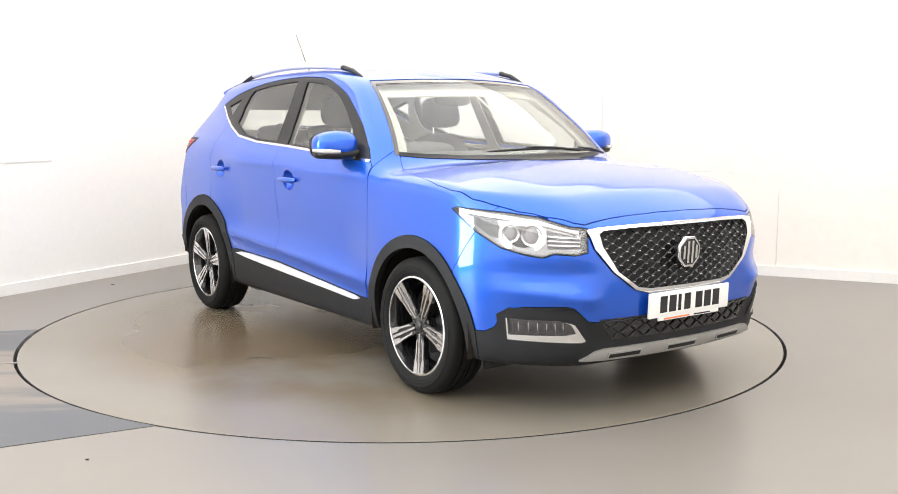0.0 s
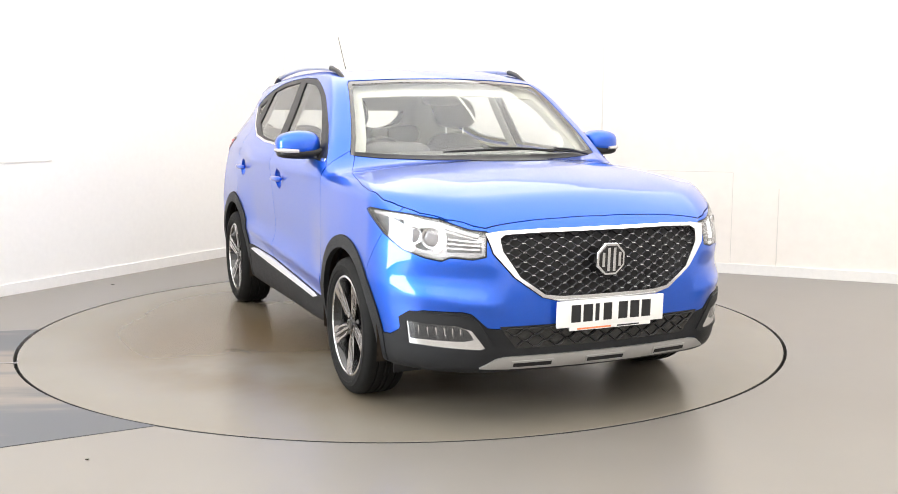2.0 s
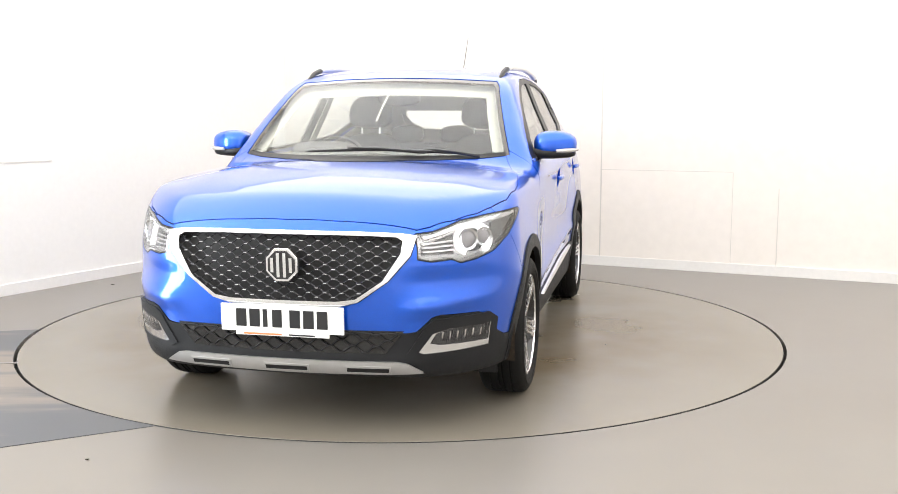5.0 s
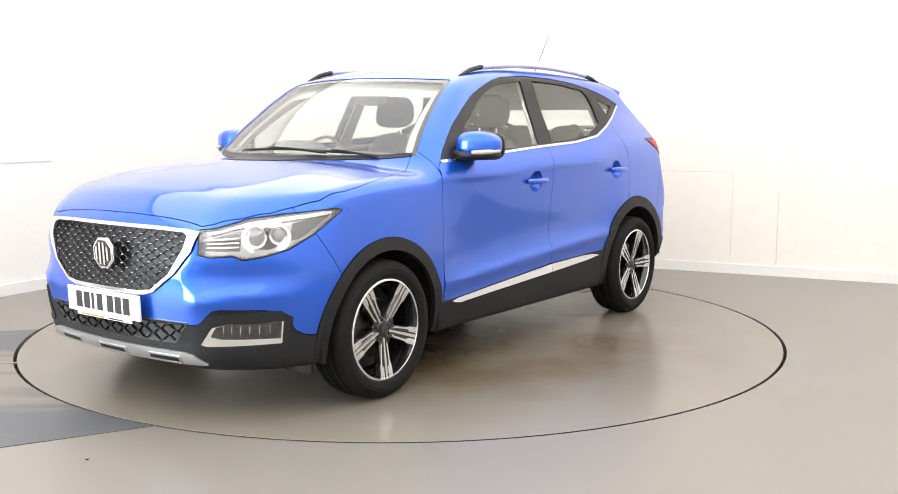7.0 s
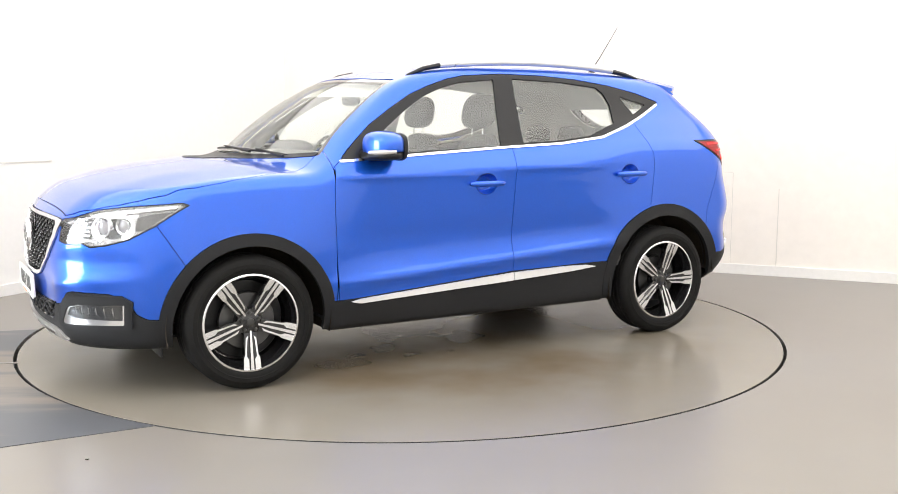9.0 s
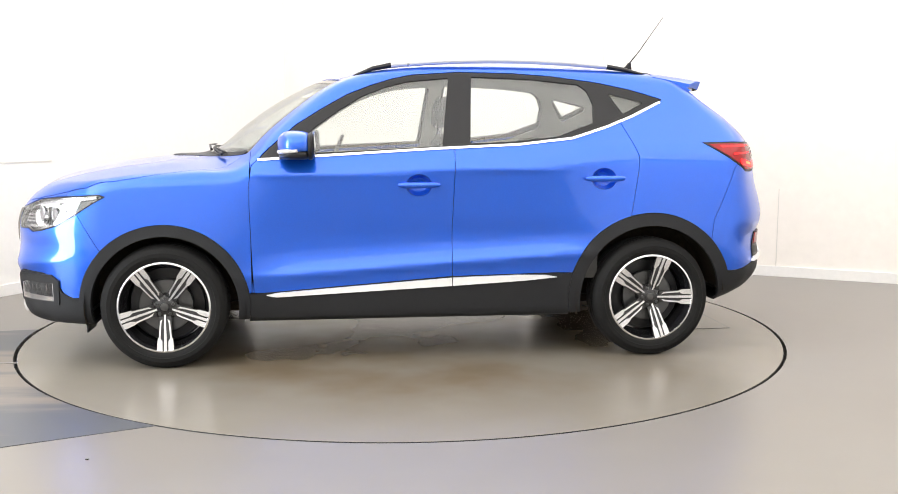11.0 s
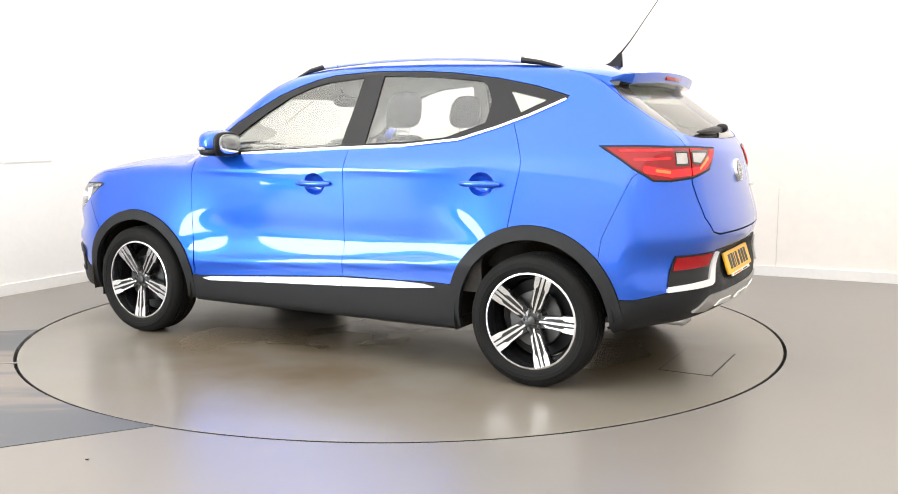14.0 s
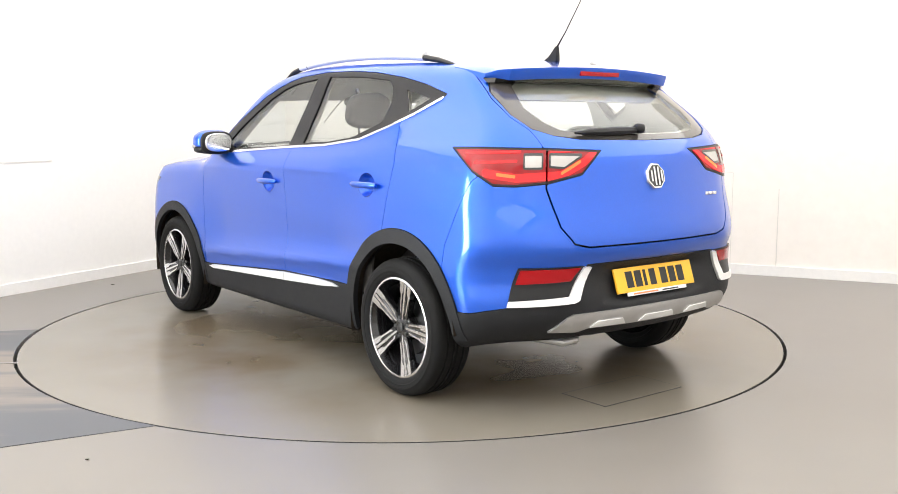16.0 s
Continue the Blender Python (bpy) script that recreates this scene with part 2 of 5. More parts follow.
def build_room():
    # floor with a round hole for the turntable
    bm = bmesh.new()
    out = rect(-T, LONG + T, -T, WIDE + T)
    n = 128
    hole = [bm.verts.new(((R_DISC + GAP) * math.cos(2 * math.pi * i / n), (R_DISC + GAP) * math.sin(2 * math.pi * i / n), 0)) for i in range(n)]
    edge = [bm.verts.new((p.x, p.y, 0)) for p in out]
    es = [bm.edges.new((hole[i], hole[(i + 1) % n])) for i in range(n)] + [bm.edges.new((edge[i], edge[(i + 1) % 4])) for i in range(4)]
    bmesh.ops.triangle_fill(bm, edges=es, use_beauty=True)
    for f in list(bm.faces):
        if f.calc_center_median().xy.length < R_DISC * 0.98:
            bm.faces.remove(f)
    low = [bm.verts.new((v.co.x, v.co.y, -0.06)) for v in hole]
    for i in range(n):
        bm.faces.new((hole[i], hole[(i + 1) % n], low[(i + 1) % n], low[i]))
    ob = part("floor", bm, M["floor"], None, smooth=0)
    tagged(ob, "pale grey-beige painted concrete floor with faint stains", kind="structure")
    bm = lathe_bm([(0.0001, -0.06), (R_DISC + 0.2, -0.06), (R_DISC + 0.2, -0.08), (0.0001, -0.08)], 96, "Z")
    tagged(part("floor_pit", bm, M["ring"], None), "dark shallow pit under the turntable", kind="structure")
    # walls
    slab("wall_right", rect(-T, 0, -T, WIDE + T), 0, HIGH, M["wall_warm"], "white painted panelled wall")
    slab("wall_left_far", rect(0, DOOR0, -T, 0), 0, HIGH, M["wall"], "plain white painted wall")
    slab("wall_left_near", rect(DOOR1, LONG, -T, 0), 0, HIGH, M["wall"], "plain white painted wall")
    slab("wall_over_door", rect(DOOR0, DOOR1, -T, 0), DOORH, HIGH, M["wall"], "plain white painted wall over the drive-in opening")
    slab("wall_back", rect(LONG, LONG + T, -T, WIDE + T), 0, HIGH, M["wall"], "plain white painted wall")
    slab("wall_side", rect(0, LONG, WIDE, WIDE + T), 0, HIGH, M["wall"], "plain white painted wall")
    slab("ceiling", rect(-T, LONG + T, -T, WIDE + T), HIGH, HIGH + 0.2, M["ceiling"], "plain white ceiling")
    slab("ground", rect(-30, 60, -60, -T), -0.06, -0.01, M["exterior"], "grey tarmac yard outside the opening")
    # skirting boards
    slab("baseboard_right", rect(0.0, 0.014, 0.014, WIDE), 0.0, 0.085, M["skirting"], "white skirting board")
    slab("baseboard_left", rect(0.0, DOOR0, 0.0, 0.014), 0.0, 0.085, M["skirting"], "white skirting board")


    # dark worn strip of floor that leads from the opening to the turntable
    bm = bmesh.new()
    far_edge, near_edge = (Vector((-2.262, -0.05, 0)), Vector((-4.55, -0.50, 0))), (Vector((-1.06, -2.008, 0)), Vector((-5.75, -4.20, 0)))
    arc = []
    a0, a1 = math.atan2(-0.05, -2.262), math.atan2(-2.008, -1.06) 
    a0 -= 2 * math.pi if a0 > 0 else 0
    for k in range(25):
        t = a0 + (a1 - a0) * k / 24
        arc.append(Vector(((R_DISC + GAP + 0.001) * math.cos(t), (R_DISC + GAP + 0.001) * math.sin(t), 0)))
    ring = [far_edge[1]] + arc + [near_edge[1]]
    hi = [bm.verts.new((p.x, p.y, 0.003)) for p in ring]
    lo = [bm.verts.new((p.x, p.y, -0.002)) for p in ring]
    bm.faces.new(hi)
    for i in range(len(ring)):
        j = (i + 1) % len(ring)
        bm.faces.new((hi[i], lo[i], lo[j], hi[j]))
    tagged(part("floor_strip", bm, M["strip"], None, smooth=0), "dark grey worn floor strip between opening and turntable", kind="structure")
    bm = box_bm(-2.4, 0, -0.012, 0.012, 0.003, 0.0055)
    bmesh.ops.transform(bm, matrix=Matrix.Translation((-2.06, -0.90, 0)) @ Matrix.Rotation(radians(3), 4, "Z"), verts=bm.verts)
    tagged(part("floor_joint", bm, M["floor"], None, smooth=0), "pale filled joint across the dark floor strip", kind="structure")
    # boards and cover strips on the walls
    slab("panel_low", rect(0.0, 0.006, 3.36, 4.49), 0.085, 0.855, M["wall_warm"], "white wall board")
    slab("panel_side", rect(0.0, 0.004, 4.495, 4.86), 0.085, 0.73, M["wall_warm"], "white wall board")
    slab("trim_right", rect(0.0, 0.003, 3.346, 3.356), 0.085, 2.30, M["joint"], "thin grey joint between wall boards")
    slab("trim_board_top", rect(0.0, 0.003, 3.36, 4.49), 0.856, 0.861, M["joint"], "thin grey joint above the wall board")
    slab("trim_board_edge", rect(0.0, 0.003, 4.4905, 4.4945), 0.085, 0.855, M["joint"], "thin grey joint beside the wall board")
    slab("trim_board_end", rect(0.0, 0.003, 4.861, 4.867), 0.085, 0.73, M["joint"], "thin grey joint beside the wall board")
    slab("trim_left", rect(2.92, DOOR0, 0.0, 0.004), 0.972, 0.980, M["joint"], "thin grey wall joint strip")


def build_litter():
    """Crumbs of dry leaf and grit on the floor."""
    for (x, y), size, turn in (((-2.313, 1.622), 0.016, 20), ((-1.209, -2.41), 0.008, 5)):
        bm = rounded_bm(0, 0, 0, size, size * 0.42, 0.0022, 2.2, 6, shape=lambda c: (c.x, c.y + 0.5 * c.x * c.x, c.z + 0.5 * abs(c.x)))
        bmesh.ops.transform(bm, matrix=Matrix.Translation((x, y, 0.0023)) @ Matrix.Rotation(radians(turn), 4, "Z"), verts=bm.verts)
        tagged(part("leaf_crumb", bm, M["liner"], None), "small brown dry crumb lying on the floor", "litter", "crumbs on the floor")


def build_ceiling_lamps():
    for a, b in CEILING_LAMPS:
        p = plan(a, b)
        m = Matrix.Translation((p.x, p.y, HIGH)) @ Matrix.Rotation(math.atan2(U.y, U.x), 4, "Z")
        lamp = new("ceiling_light")
        lamp.matrix_world = m
        tagged(lamp, "white rectangular ceiling light panel", "light", "ceiling lights")
        part("frame", box_bm(-1.96, 1.96, -2.29, 2.29, -0.06, -0.001, 0.006), M["skirting"], lamp)


def build_turntable():
    bm = lathe_bm([(0.0001, 0.0), (R_DISC - 0.0015, 0.0), (R_DISC, -0.0015), (R_DISC, -0.05), (0.0001, -0.05)], 192, "Z")
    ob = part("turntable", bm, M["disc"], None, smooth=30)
    # dark band added over the disc's side, which keeps the gap line dark
    part("rim_band", lathe_bm([(R_DISC + 0.0006, -0.0012), (R_DISC + 0.0012, -0.002), (R_DISC + 0.0012, -0.049)], 192, "Z"), M["ring"], ob, "thin dark band added round the turntable edge")
    x0, x1, y0, y1 = -2.014 - AXIS[0], -1.749 - AXIS[0], -0.277 - AXIS[1], 0.250 - AXIS[1]
    part("hatch_frame", box_bm(x0 - 0.006, x1 + 0.006, y0 - 0.006, y1 + 0.006, -0.004, 0.0012), M["ring"], ob, "dark joint round the hatch")
    part("hatch", box_bm(x0, x1, y0, y1, -0.004, 0.0026, 0.001, 1), M["disc"], ob, "flush rectangular hatch plate")
    scuff = tube_bm([(0.207, -1.177, 0.0), (0.235, -1.135, 0.0), (0.262, -1.101, 0.0), (0.315, -1.075, 0.0), (0.363, -1.068, 0.0)], [0.002, 0.004, 0.004, 0.005, 0.003], 6, 0.5)
    part("scuff_mark", scuff, M["ring"], ob, "short dark curved scuff")
    return tagged(ob, "round beige-grey painted vehicle turntable flush with the floor", "turntable")


# ---------------------------------------------------------------- the car's skin
# car space: x ahead, y to the left, z up, origin on the ground between the wheels
AXIS = (-0.028, -0.070)          # the turntable's axis in car space
WB, WHEEL_Z, TYRE_R = 1.2925, 0.3225, 0.323


def spline(xs, ys):
    """A smooth curve through (x, y), straight beyond its ends."""
    xs, ys = np.array(xs, float), np.array(ys, float)
    d = np.diff(ys) / np.diff(xs)
    t = np.r_[d[0], (d[1:] * np.diff(xs)[:-1] + d[:-1] * np.diff(xs)[1:]) / (np.diff(xs)[:-1] + np.diff(xs)[1:]), d[-1]]

    def at(x):
        x = np.asarray(x, float)
        i = np.clip(np.searchsorted(xs, x) - 1, 0, len(xs) - 2)
        h = xs[i + 1] - xs[i]
        u = (x - xs[i]) / h
        c = np.clip(u, 0, 1)
        v = ((1 + 2 * c) * (1 - c) ** 2 * ys[i] + c * (1 - c) ** 2 * h * t[i] + c * c * (3 - 2 * c) * ys[i + 1] + c * c * (c - 1) * h * t[i + 1])
        return v + np.minimum(x - xs[0], 0) * t[0] + np.maximum(x - xs[-1], 0) * t[-1]
    return at


def smax(a, b, k):
    return np.maximum(a, b) + np.maximum(k - np.abs(a - b), 0) ** 2 / (4 * k)


def step(a, b, x):
    u = np.clip((x - a) / (b - a), 0, 1)
    return u * u * (3 - 2 * u)


def smin(a, b, k):
    return -smax(-a, -b, k)


side_low = spline([0.10, 0.24, 0.34, 0.42, 0.47, 0.495, 0.505, 0.54, 0.60, 0.66, 0.78, 0.90, 0.975, 0.998, 1.012, 1.05, 1.09, 1.14, 1.25, 1.38, 1.50, 1.58, 1.66],
                  [0.78, 0.845, 0.862, 0.868, 0.874, 0.880, 0.8795, 0.866, 0.853, 0.8515, 0.861, 0.871, 0.8775, 0.881, 0.8765, 0.860, 0.836, 0.806, 0.758, 0.702, 0.650, 0.605, 0.55])
side_full = spline([0.10, 0.24, 0.34, 0.45, 0.57, 0.69, 0.81, 0.91, 1.0, 1.05, 1.09, 1.14, 1.25, 1.38, 1.50, 1.58, 1.66],
                   [0.77, 0.838, 0.858, 0.872, 0.880, 0.8815, 0.878, 0.871, 0.860, 0.848, 0.832, 0.806, 0.758, 0.702, 0.650, 0.605, 0.55])
shoulder_rise = spline([-2.2, -1.5, -1.1, -0.6, -0.2, 0.3, 0.7, 1.2, 2.0], [0.060, 0.060, 0.052, 0.032, 0.020, 0.010, 0.004, 0.0, 0.0])
plan_front = spline([-3, 0.6, 1.0, 1.4, 1.8, 2.2], [0, 0, 0.0, 0.002, 0.018, 0.09])
plan_rear = spline([-2.3, -2.0, -1.6, -1.2, -0.8, 0, 3], [0.15, 0.095, 0.045, 0.014, 0, 0, 0])
top_mid = spline([-2.2, -1.9, -1.70, -1.41, -1.14, -0.80, -0.40, 0.0, 0.20, 0.36, 0.50, 0.72, 0.93, 1.08, 1.14, 1.34, 1.60, 1.87, 2.0, 2.07, 2.12, 2.2],
                 [1.38, 1.47, 1.515, 1.562, 1.588, 1.605, 1.612, 1.600, 1.578, 1.549, 1.508, 1.401, 1.257, 1.134, 1.103, 1.082, 1.050, 0.994, 0.950, 0.915, 0.880, 0.79])
front_mid = spline([0.1, 0.20, 0.25, 0.30, 0.36, 0.45, 0.55, 0.70, 0.80, 0.86, 0.95],
                   [1.95, 2.05, 2.10, 2.125, 2.130, 2.142, 2.148, 2.140, 2.118, 2.095, 2.03])
rear_mid = spline([0.1, 0.26, 0.34, 0.42, 0.50, 0.60, 0.66, 0.72, 0.76, 0.84, 0.92, 1.03, 1.14, 1.19, 1.24, 1.39, 1.46, 1.60],
                  [-1.70, -1.86, -2.01, -2.085, -2.100, -2.085, -2.090, -2.110, -2.112, -2.095, -2.072, -2.048, -2.018, -1.985, -1.935, -1.735, -1.640, -1.44])


def body_field(p):
    """Below zero inside the car's outer skin."""
    x, y, z = p[..., 0], np.abs(p[..., 1]), p[..., 2]
    rear_hi = step(0.85, 1.4, z)
    lift = np.clip(0.03 - 0.062 * (x + 0.2), -0.045, 0.07) * np.exp(-((z - 0.5) / 0.16) ** 4)
    rise = shoulder_rise(x) * np.exp(-((z - 1.04) / 0.24) ** 4)
    full = step(0.62, 1.12, np.abs(x + 0.06))
    half = side_low(z - lift - rise) * (1 - full) + side_full(z - rise) * full - plan_front(x) - plan_rear(x) * (0.35 + 0.75 * rear_hi)
    # flared shoulders over the wheels
    for cx in (WB, -WB):
        inner = np.minimum((x - cx) * np.sign(cx), 0)
        half = half + 0.019 * np.exp(-(inner / 0.45) ** 2) * np.exp(-((z - 0.53) / 0.28) ** 2)
    side = (y - half) * 0.96
    ws, hood = step(0.05, 0.65, x), step(0.92, 1.60, x)
    lag = (0.35 * ws * (1 - hood) + 0.14 * hood) * y * y
    drop = (0.10 * (1 - hood) + 0.085 * hood) * y * y - hood * 0.007 * np.exp(-((y - 0.58) / 0.13) ** 2)
    slope = 0.99 - 0.13 * step(0.1, 0.5, x)
    top = (z - (top_mid(x + lag) - drop)) * slope
    sculpt = 0.016 * np.exp(-((y - 0.66) / 0.16) ** 4) * (np.exp(-((z - 0.535 - 0.12 * (y - 0.6)) / 0.035) ** 2) - np.exp(-((z - 0.635) / 0.050) ** 2))
    front = x - (front_mid(z) - 0.17 * y * y - 2.1 * np.maximum(y - 0.5, 0) ** 2 + sculpt)
    hatch = step(1.10, 1.28, z)
    rear = ((rear_mid(z) + 0.20 * y * y + 1.1 * np.maximum(y - 0.5, 0) ** 2) - x) * (1 - 0.25 * hatch)
    rear = rear + 0.045 * np.exp(-(y / 0.33) ** 6) * np.exp(-((z - 0.575) / 0.085) ** 6)
    f = smax(side, top, 0.055)
    f = smax(f, front, 0.09)
    f = smax(f, rear, 0.06)
    low = 0.235 + 0.095 * step(1.40, 1.90, -x)
    return smax(f, (low - z), 0.03)


def field_normal(p):
    e = 2e-3
    g = np.stack([body_field(p + e * a) - body_field(p - e * a) for a in np.eye(3)], -1) / (2 * e)
    return g


def skin(h):
    """The outer skin as triangles (n, 3, 3) and their corner normals."""
    xs = np.arange(-2.3, 2.3, h)
    ys = np.arange(-int(1.05 / h) - 0.5, int(1.05 / h) + 1.0) * h
    zs = np.arange(0.14, 1.76, h)
    grid = np.stack(np.meshgrid(xs, ys, zs, indexing="ij"), -1)
    f = body_field(grid)
    nx, ny, nz = (n - 1 for n in f.shape)
    total, count = np.zeros((nx, ny, nz, 3)), np.zeros((nx, ny, nz))
    for axis in range(3):
        o1, o2 = [a for a in range(3) if a != axis]
        for d1 in (0, 1):
            for d2 in (0, 1):
                lo = [slice(0, n) for n in (nx, ny, nz)]
                for o, d, n in ((o1, d1, (nx, ny, nz)[o1]), (o2, d2, (nx, ny, nz)[o2])):
                    lo[o] = slice(d, d + n)
                hi = list(lo)
                hi[axis] = slice(1, (nx, ny, nz)[axis] + 1)
                a, b = f[tuple(lo)], f[tuple(hi)]
                cross = (a < 0) != (b < 0)
                u = np.where(cross, a / np.where(cross, a - b, 1), 0)
                total += np.where(cross[..., None], grid[tuple(lo)] + u[..., None] * (grid[tuple(hi)] - grid[tuple(lo)]), 0)
                count += cross
    live = count > 0
    index = -np.ones((nx, ny, nz), int)
    index[live] = np.arange(live.sum())
    v = total[live] / count[live][:, None]
    for _ in range(5):
        g = field_normal(v)
        v = v - np.clip(body_field(v) / (g * g).sum(-1), -0.02, 0.02)[:, None] * g
    quads = []
    for axis in range(3):
        o1, o2 = [(1, 2), (2, 0), (0, 1)][axis]
        lo = [slice(1, n) for n in (nx, ny, nz)]
        hi = [slice(1, n) for n in (nx, ny, nz)]
        lo[axis], hi[axis] = slice(0, (nx, ny, nz)[axis]), slice(1, (nx, ny, nz)[axis] + 1)
        a, b = f[tuple(lo)], f[tuple(hi)]
        at = np.argwhere((a < 0) != (b < 0)) + 1
        at[:, axis] -= 1
        if not len(at):
            continue
        flip = a[(a < 0) != (b < 0)] >= 0
        e1, e2 = np.eye(3, dtype=int)[o1], np.eye(3, dtype=int)[o2]
        q = np.stack([index[tuple((at - k).T)] for k in (e1 + e2, e2, 0 * e1, e1)], 1)
        q[flip] = q[flip][:, ::-1]
        quads.append(q)
    q = np.concatenate(quads)
    q = q[(q >= 0).all(1)]
    tri = np.concatenate([q[:, [0, 1, 2]], q[:, [0, 2, 3]]])
    n = field_normal(v)
    n /= np.linalg.norm(n, axis=-1, keepdims=True)
    return v[tri], n[tri]


SKIN = skin(0.026)


def clipped(soup, g, fine=2):
    """The part of a triangle soup where g(points) < 0, cut finely along the line g = 0."""
    v, n = soup
    for step in range(fine + 1):
        s = g(v)
        edge = np.linalg.norm(v - np.roll(v, 1, 1), axis=-1).max(1)
        near = np.abs(s).min(1) < 0.7 * edge
        if step == fine:
            break
        if not near.any():
            break
        a, b = v[near], n[near]
        ma, mb = (a + np.roll(a, -1, 1)) / 2, (b + np.roll(b, -1, 1)) / 2

        def four(p, m):
            return np.concatenate([np.stack([p[:, 0], m[:, 0], m[:, 2]], 1), np.stack([m[:, 0], p[:, 1], m[:, 1]], 1),
                                   np.stack([m[:, 2], m[:, 1], p[:, 2]], 1), np.stack([m[:, 0], m[:, 1], m[:, 2]], 1)])
        keep = (s.min(1) < 0) & ~near
        v, n = np.concatenate([v[keep], four(a, ma)]), np.concatenate([n[keep], four(b, mb)])
    inside = s < 0
    k = inside.sum(1)
    out_v, out_n = [v[k == 3]], [n[k == 3]]
    for want in (1, 2):
        pick = k == want
        if not pick.any():
            continue
        a, b, w, ins = v[pick], n[pick], s[pick], inside[pick]
        lone = np.argmax(ins if want == 1 else ~ins, axis=1)
        order = (lone[:, None] + np.arange(3)) % 3
        row = np.arange(len(a))[:, None]
        a, b, w = a[row, order], b[row, order], w[row, order]

        def cut(i, j):
            u = (w[:, i] / (w[:, i] - w[:, j]))[:, None]
            return a[:, i] + u * (a[:, j] - a[:, i]), b[:, i] + u * (b[:, j] - b[:, i])
        (p1, q1), (p2, q2) = cut(0, 1), cut(0, 2)
        if want == 1:
            out_v.append(np.stack([a[:, 0], p1, p2], 1))
            out_n.append(np.stack([b[:, 0], q1, q2], 1))
        else:
            out_v += [np.stack([p1, a[:, 1], a[:, 2]], 1), np.stack([p1, a[:, 2], p2], 1)]
            out_n += [np.stack([q1, b[:, 1], b[:, 2]], 1), np.stack([q1, b[:, 2], q2], 1)]
    return np.concatenate(out_v), np.concatenate(out_n)


def panel(name, g, mat, parent, label="", out=0.0, thick=0.012, fine=2, at=None, soup=None, fresh=False):
    """A piece of the skin where g < 0, moved out along its normals, with folded edges."""
    v, n = clipped(soup or SKIN, g, fine)
    p = v.reshape(-1, 3)
    key, first, back = np.unique(np.round(p, 4), axis=0, return_index=True, return_inverse=True)
    back = back.reshape(-1)
    q, m = p[first], n.reshape(-1, 3)[first]
    m = m / np.linalg.norm(m, axis=-1, keepdims=True)
    f = back.reshape(-1, 3)
    f = f[(f[:, 0] != f[:, 1]) & (f[:, 1] != f[:, 2]) & (f[:, 0] != f[:, 2])]
    e = np.concatenate([f[:, [0, 1]], f[:, [1, 2]], f[:, [2, 0]]])
    s = np.sort(e, 1)
    code = s[:, 0] * (len(q) + 1) + s[:, 1]
    _, inv, cnt = np.unique(code, return_inverse=True, return_counts=True)
    rim = e[cnt[inv.reshape(-1)] == 1]
    shift = (out(q) if callable(out) else np.full(len(q), out))[:, None]
    outer, inner = q + m * shift, q + m * (shift - thick)
    count = len(q)
    rim_v = np.concatenate([outer[rim[:, 0]], outer[rim[:, 1]], inner[rim[:, 1]], inner[rim[:, 0]]])
    r = len(rim)
    d = outer[rim[:, 1]] - outer[rim[:, 0]]
    rn = np.cross(d, m[rim[:, 0]])
    rn /= np.linalg.norm(rn, axis=-1, keepdims=True) + 1e-9
    verts = np.concatenate([outer, inner, rim_v])
    normals = np.concatenate([m, -m, np.tile(rn, (4, 1))])
    base = 2 * count
    i = np.arange(r)
    faces = f.tolist() + (f[:, ::-1] + count).tolist() + np.stack([base + i + r, base + i, base + i + 3 * r, base + i + 2 * r], 1).tolist()
    return mesh_object(name, verts, faces, mat, parent, label, None if fresh else normals, smooth=True, at=OFF if at is None else at)


OFF = (-AXIS[0], -AXIS[1], 0)


def polygon(points, a, b, mirror=False):
    """Signed distance to a polygon in the plane of two coordinates (0 x, 1 |y|, 2 z, 3 and 4 wrap round the nose and the tail)."""
    pts = np.array(points, float)

    def coord(p, k):
        return p[..., 0] if k == 0 else p[..., 1] if k == 5 else np.abs(p[..., 1]) if k == 1 else p[..., 2] if k == 2 else (
            np.abs(p[..., 1]) - (p[..., 0] - 2.0) if k == 3 else np.abs(p[..., 1]) + (p[..., 0] + 2.0))

    def at(p):
        u, w = coord(p, a), coord(p, b)
        best = np.full(u.shape, 1e9)
        inside = np.zeros(u.shape, bool)
        for (x0, y0), (x1, y1) in zip(pts, np.roll(pts, -1, 0)):
            dx, dy = x1 - x0, y1 - y0
            t = np.clip(((u - x0) * dx + (w - y0) * dy) / (dx * dx + dy * dy + 1e-12), 0, 1)
            best = np.minimum(best, (u - x0 - t * dx) ** 2 + (w - y0 - t * dy) ** 2)
            inside ^= ((y0 > w) != (y1 > w)) & (u < dx * (w - y0) / (dy if dy else 1e-12) + x0)
        best = np.sqrt(best)
        return np.where(inside, -best, best)
    return at


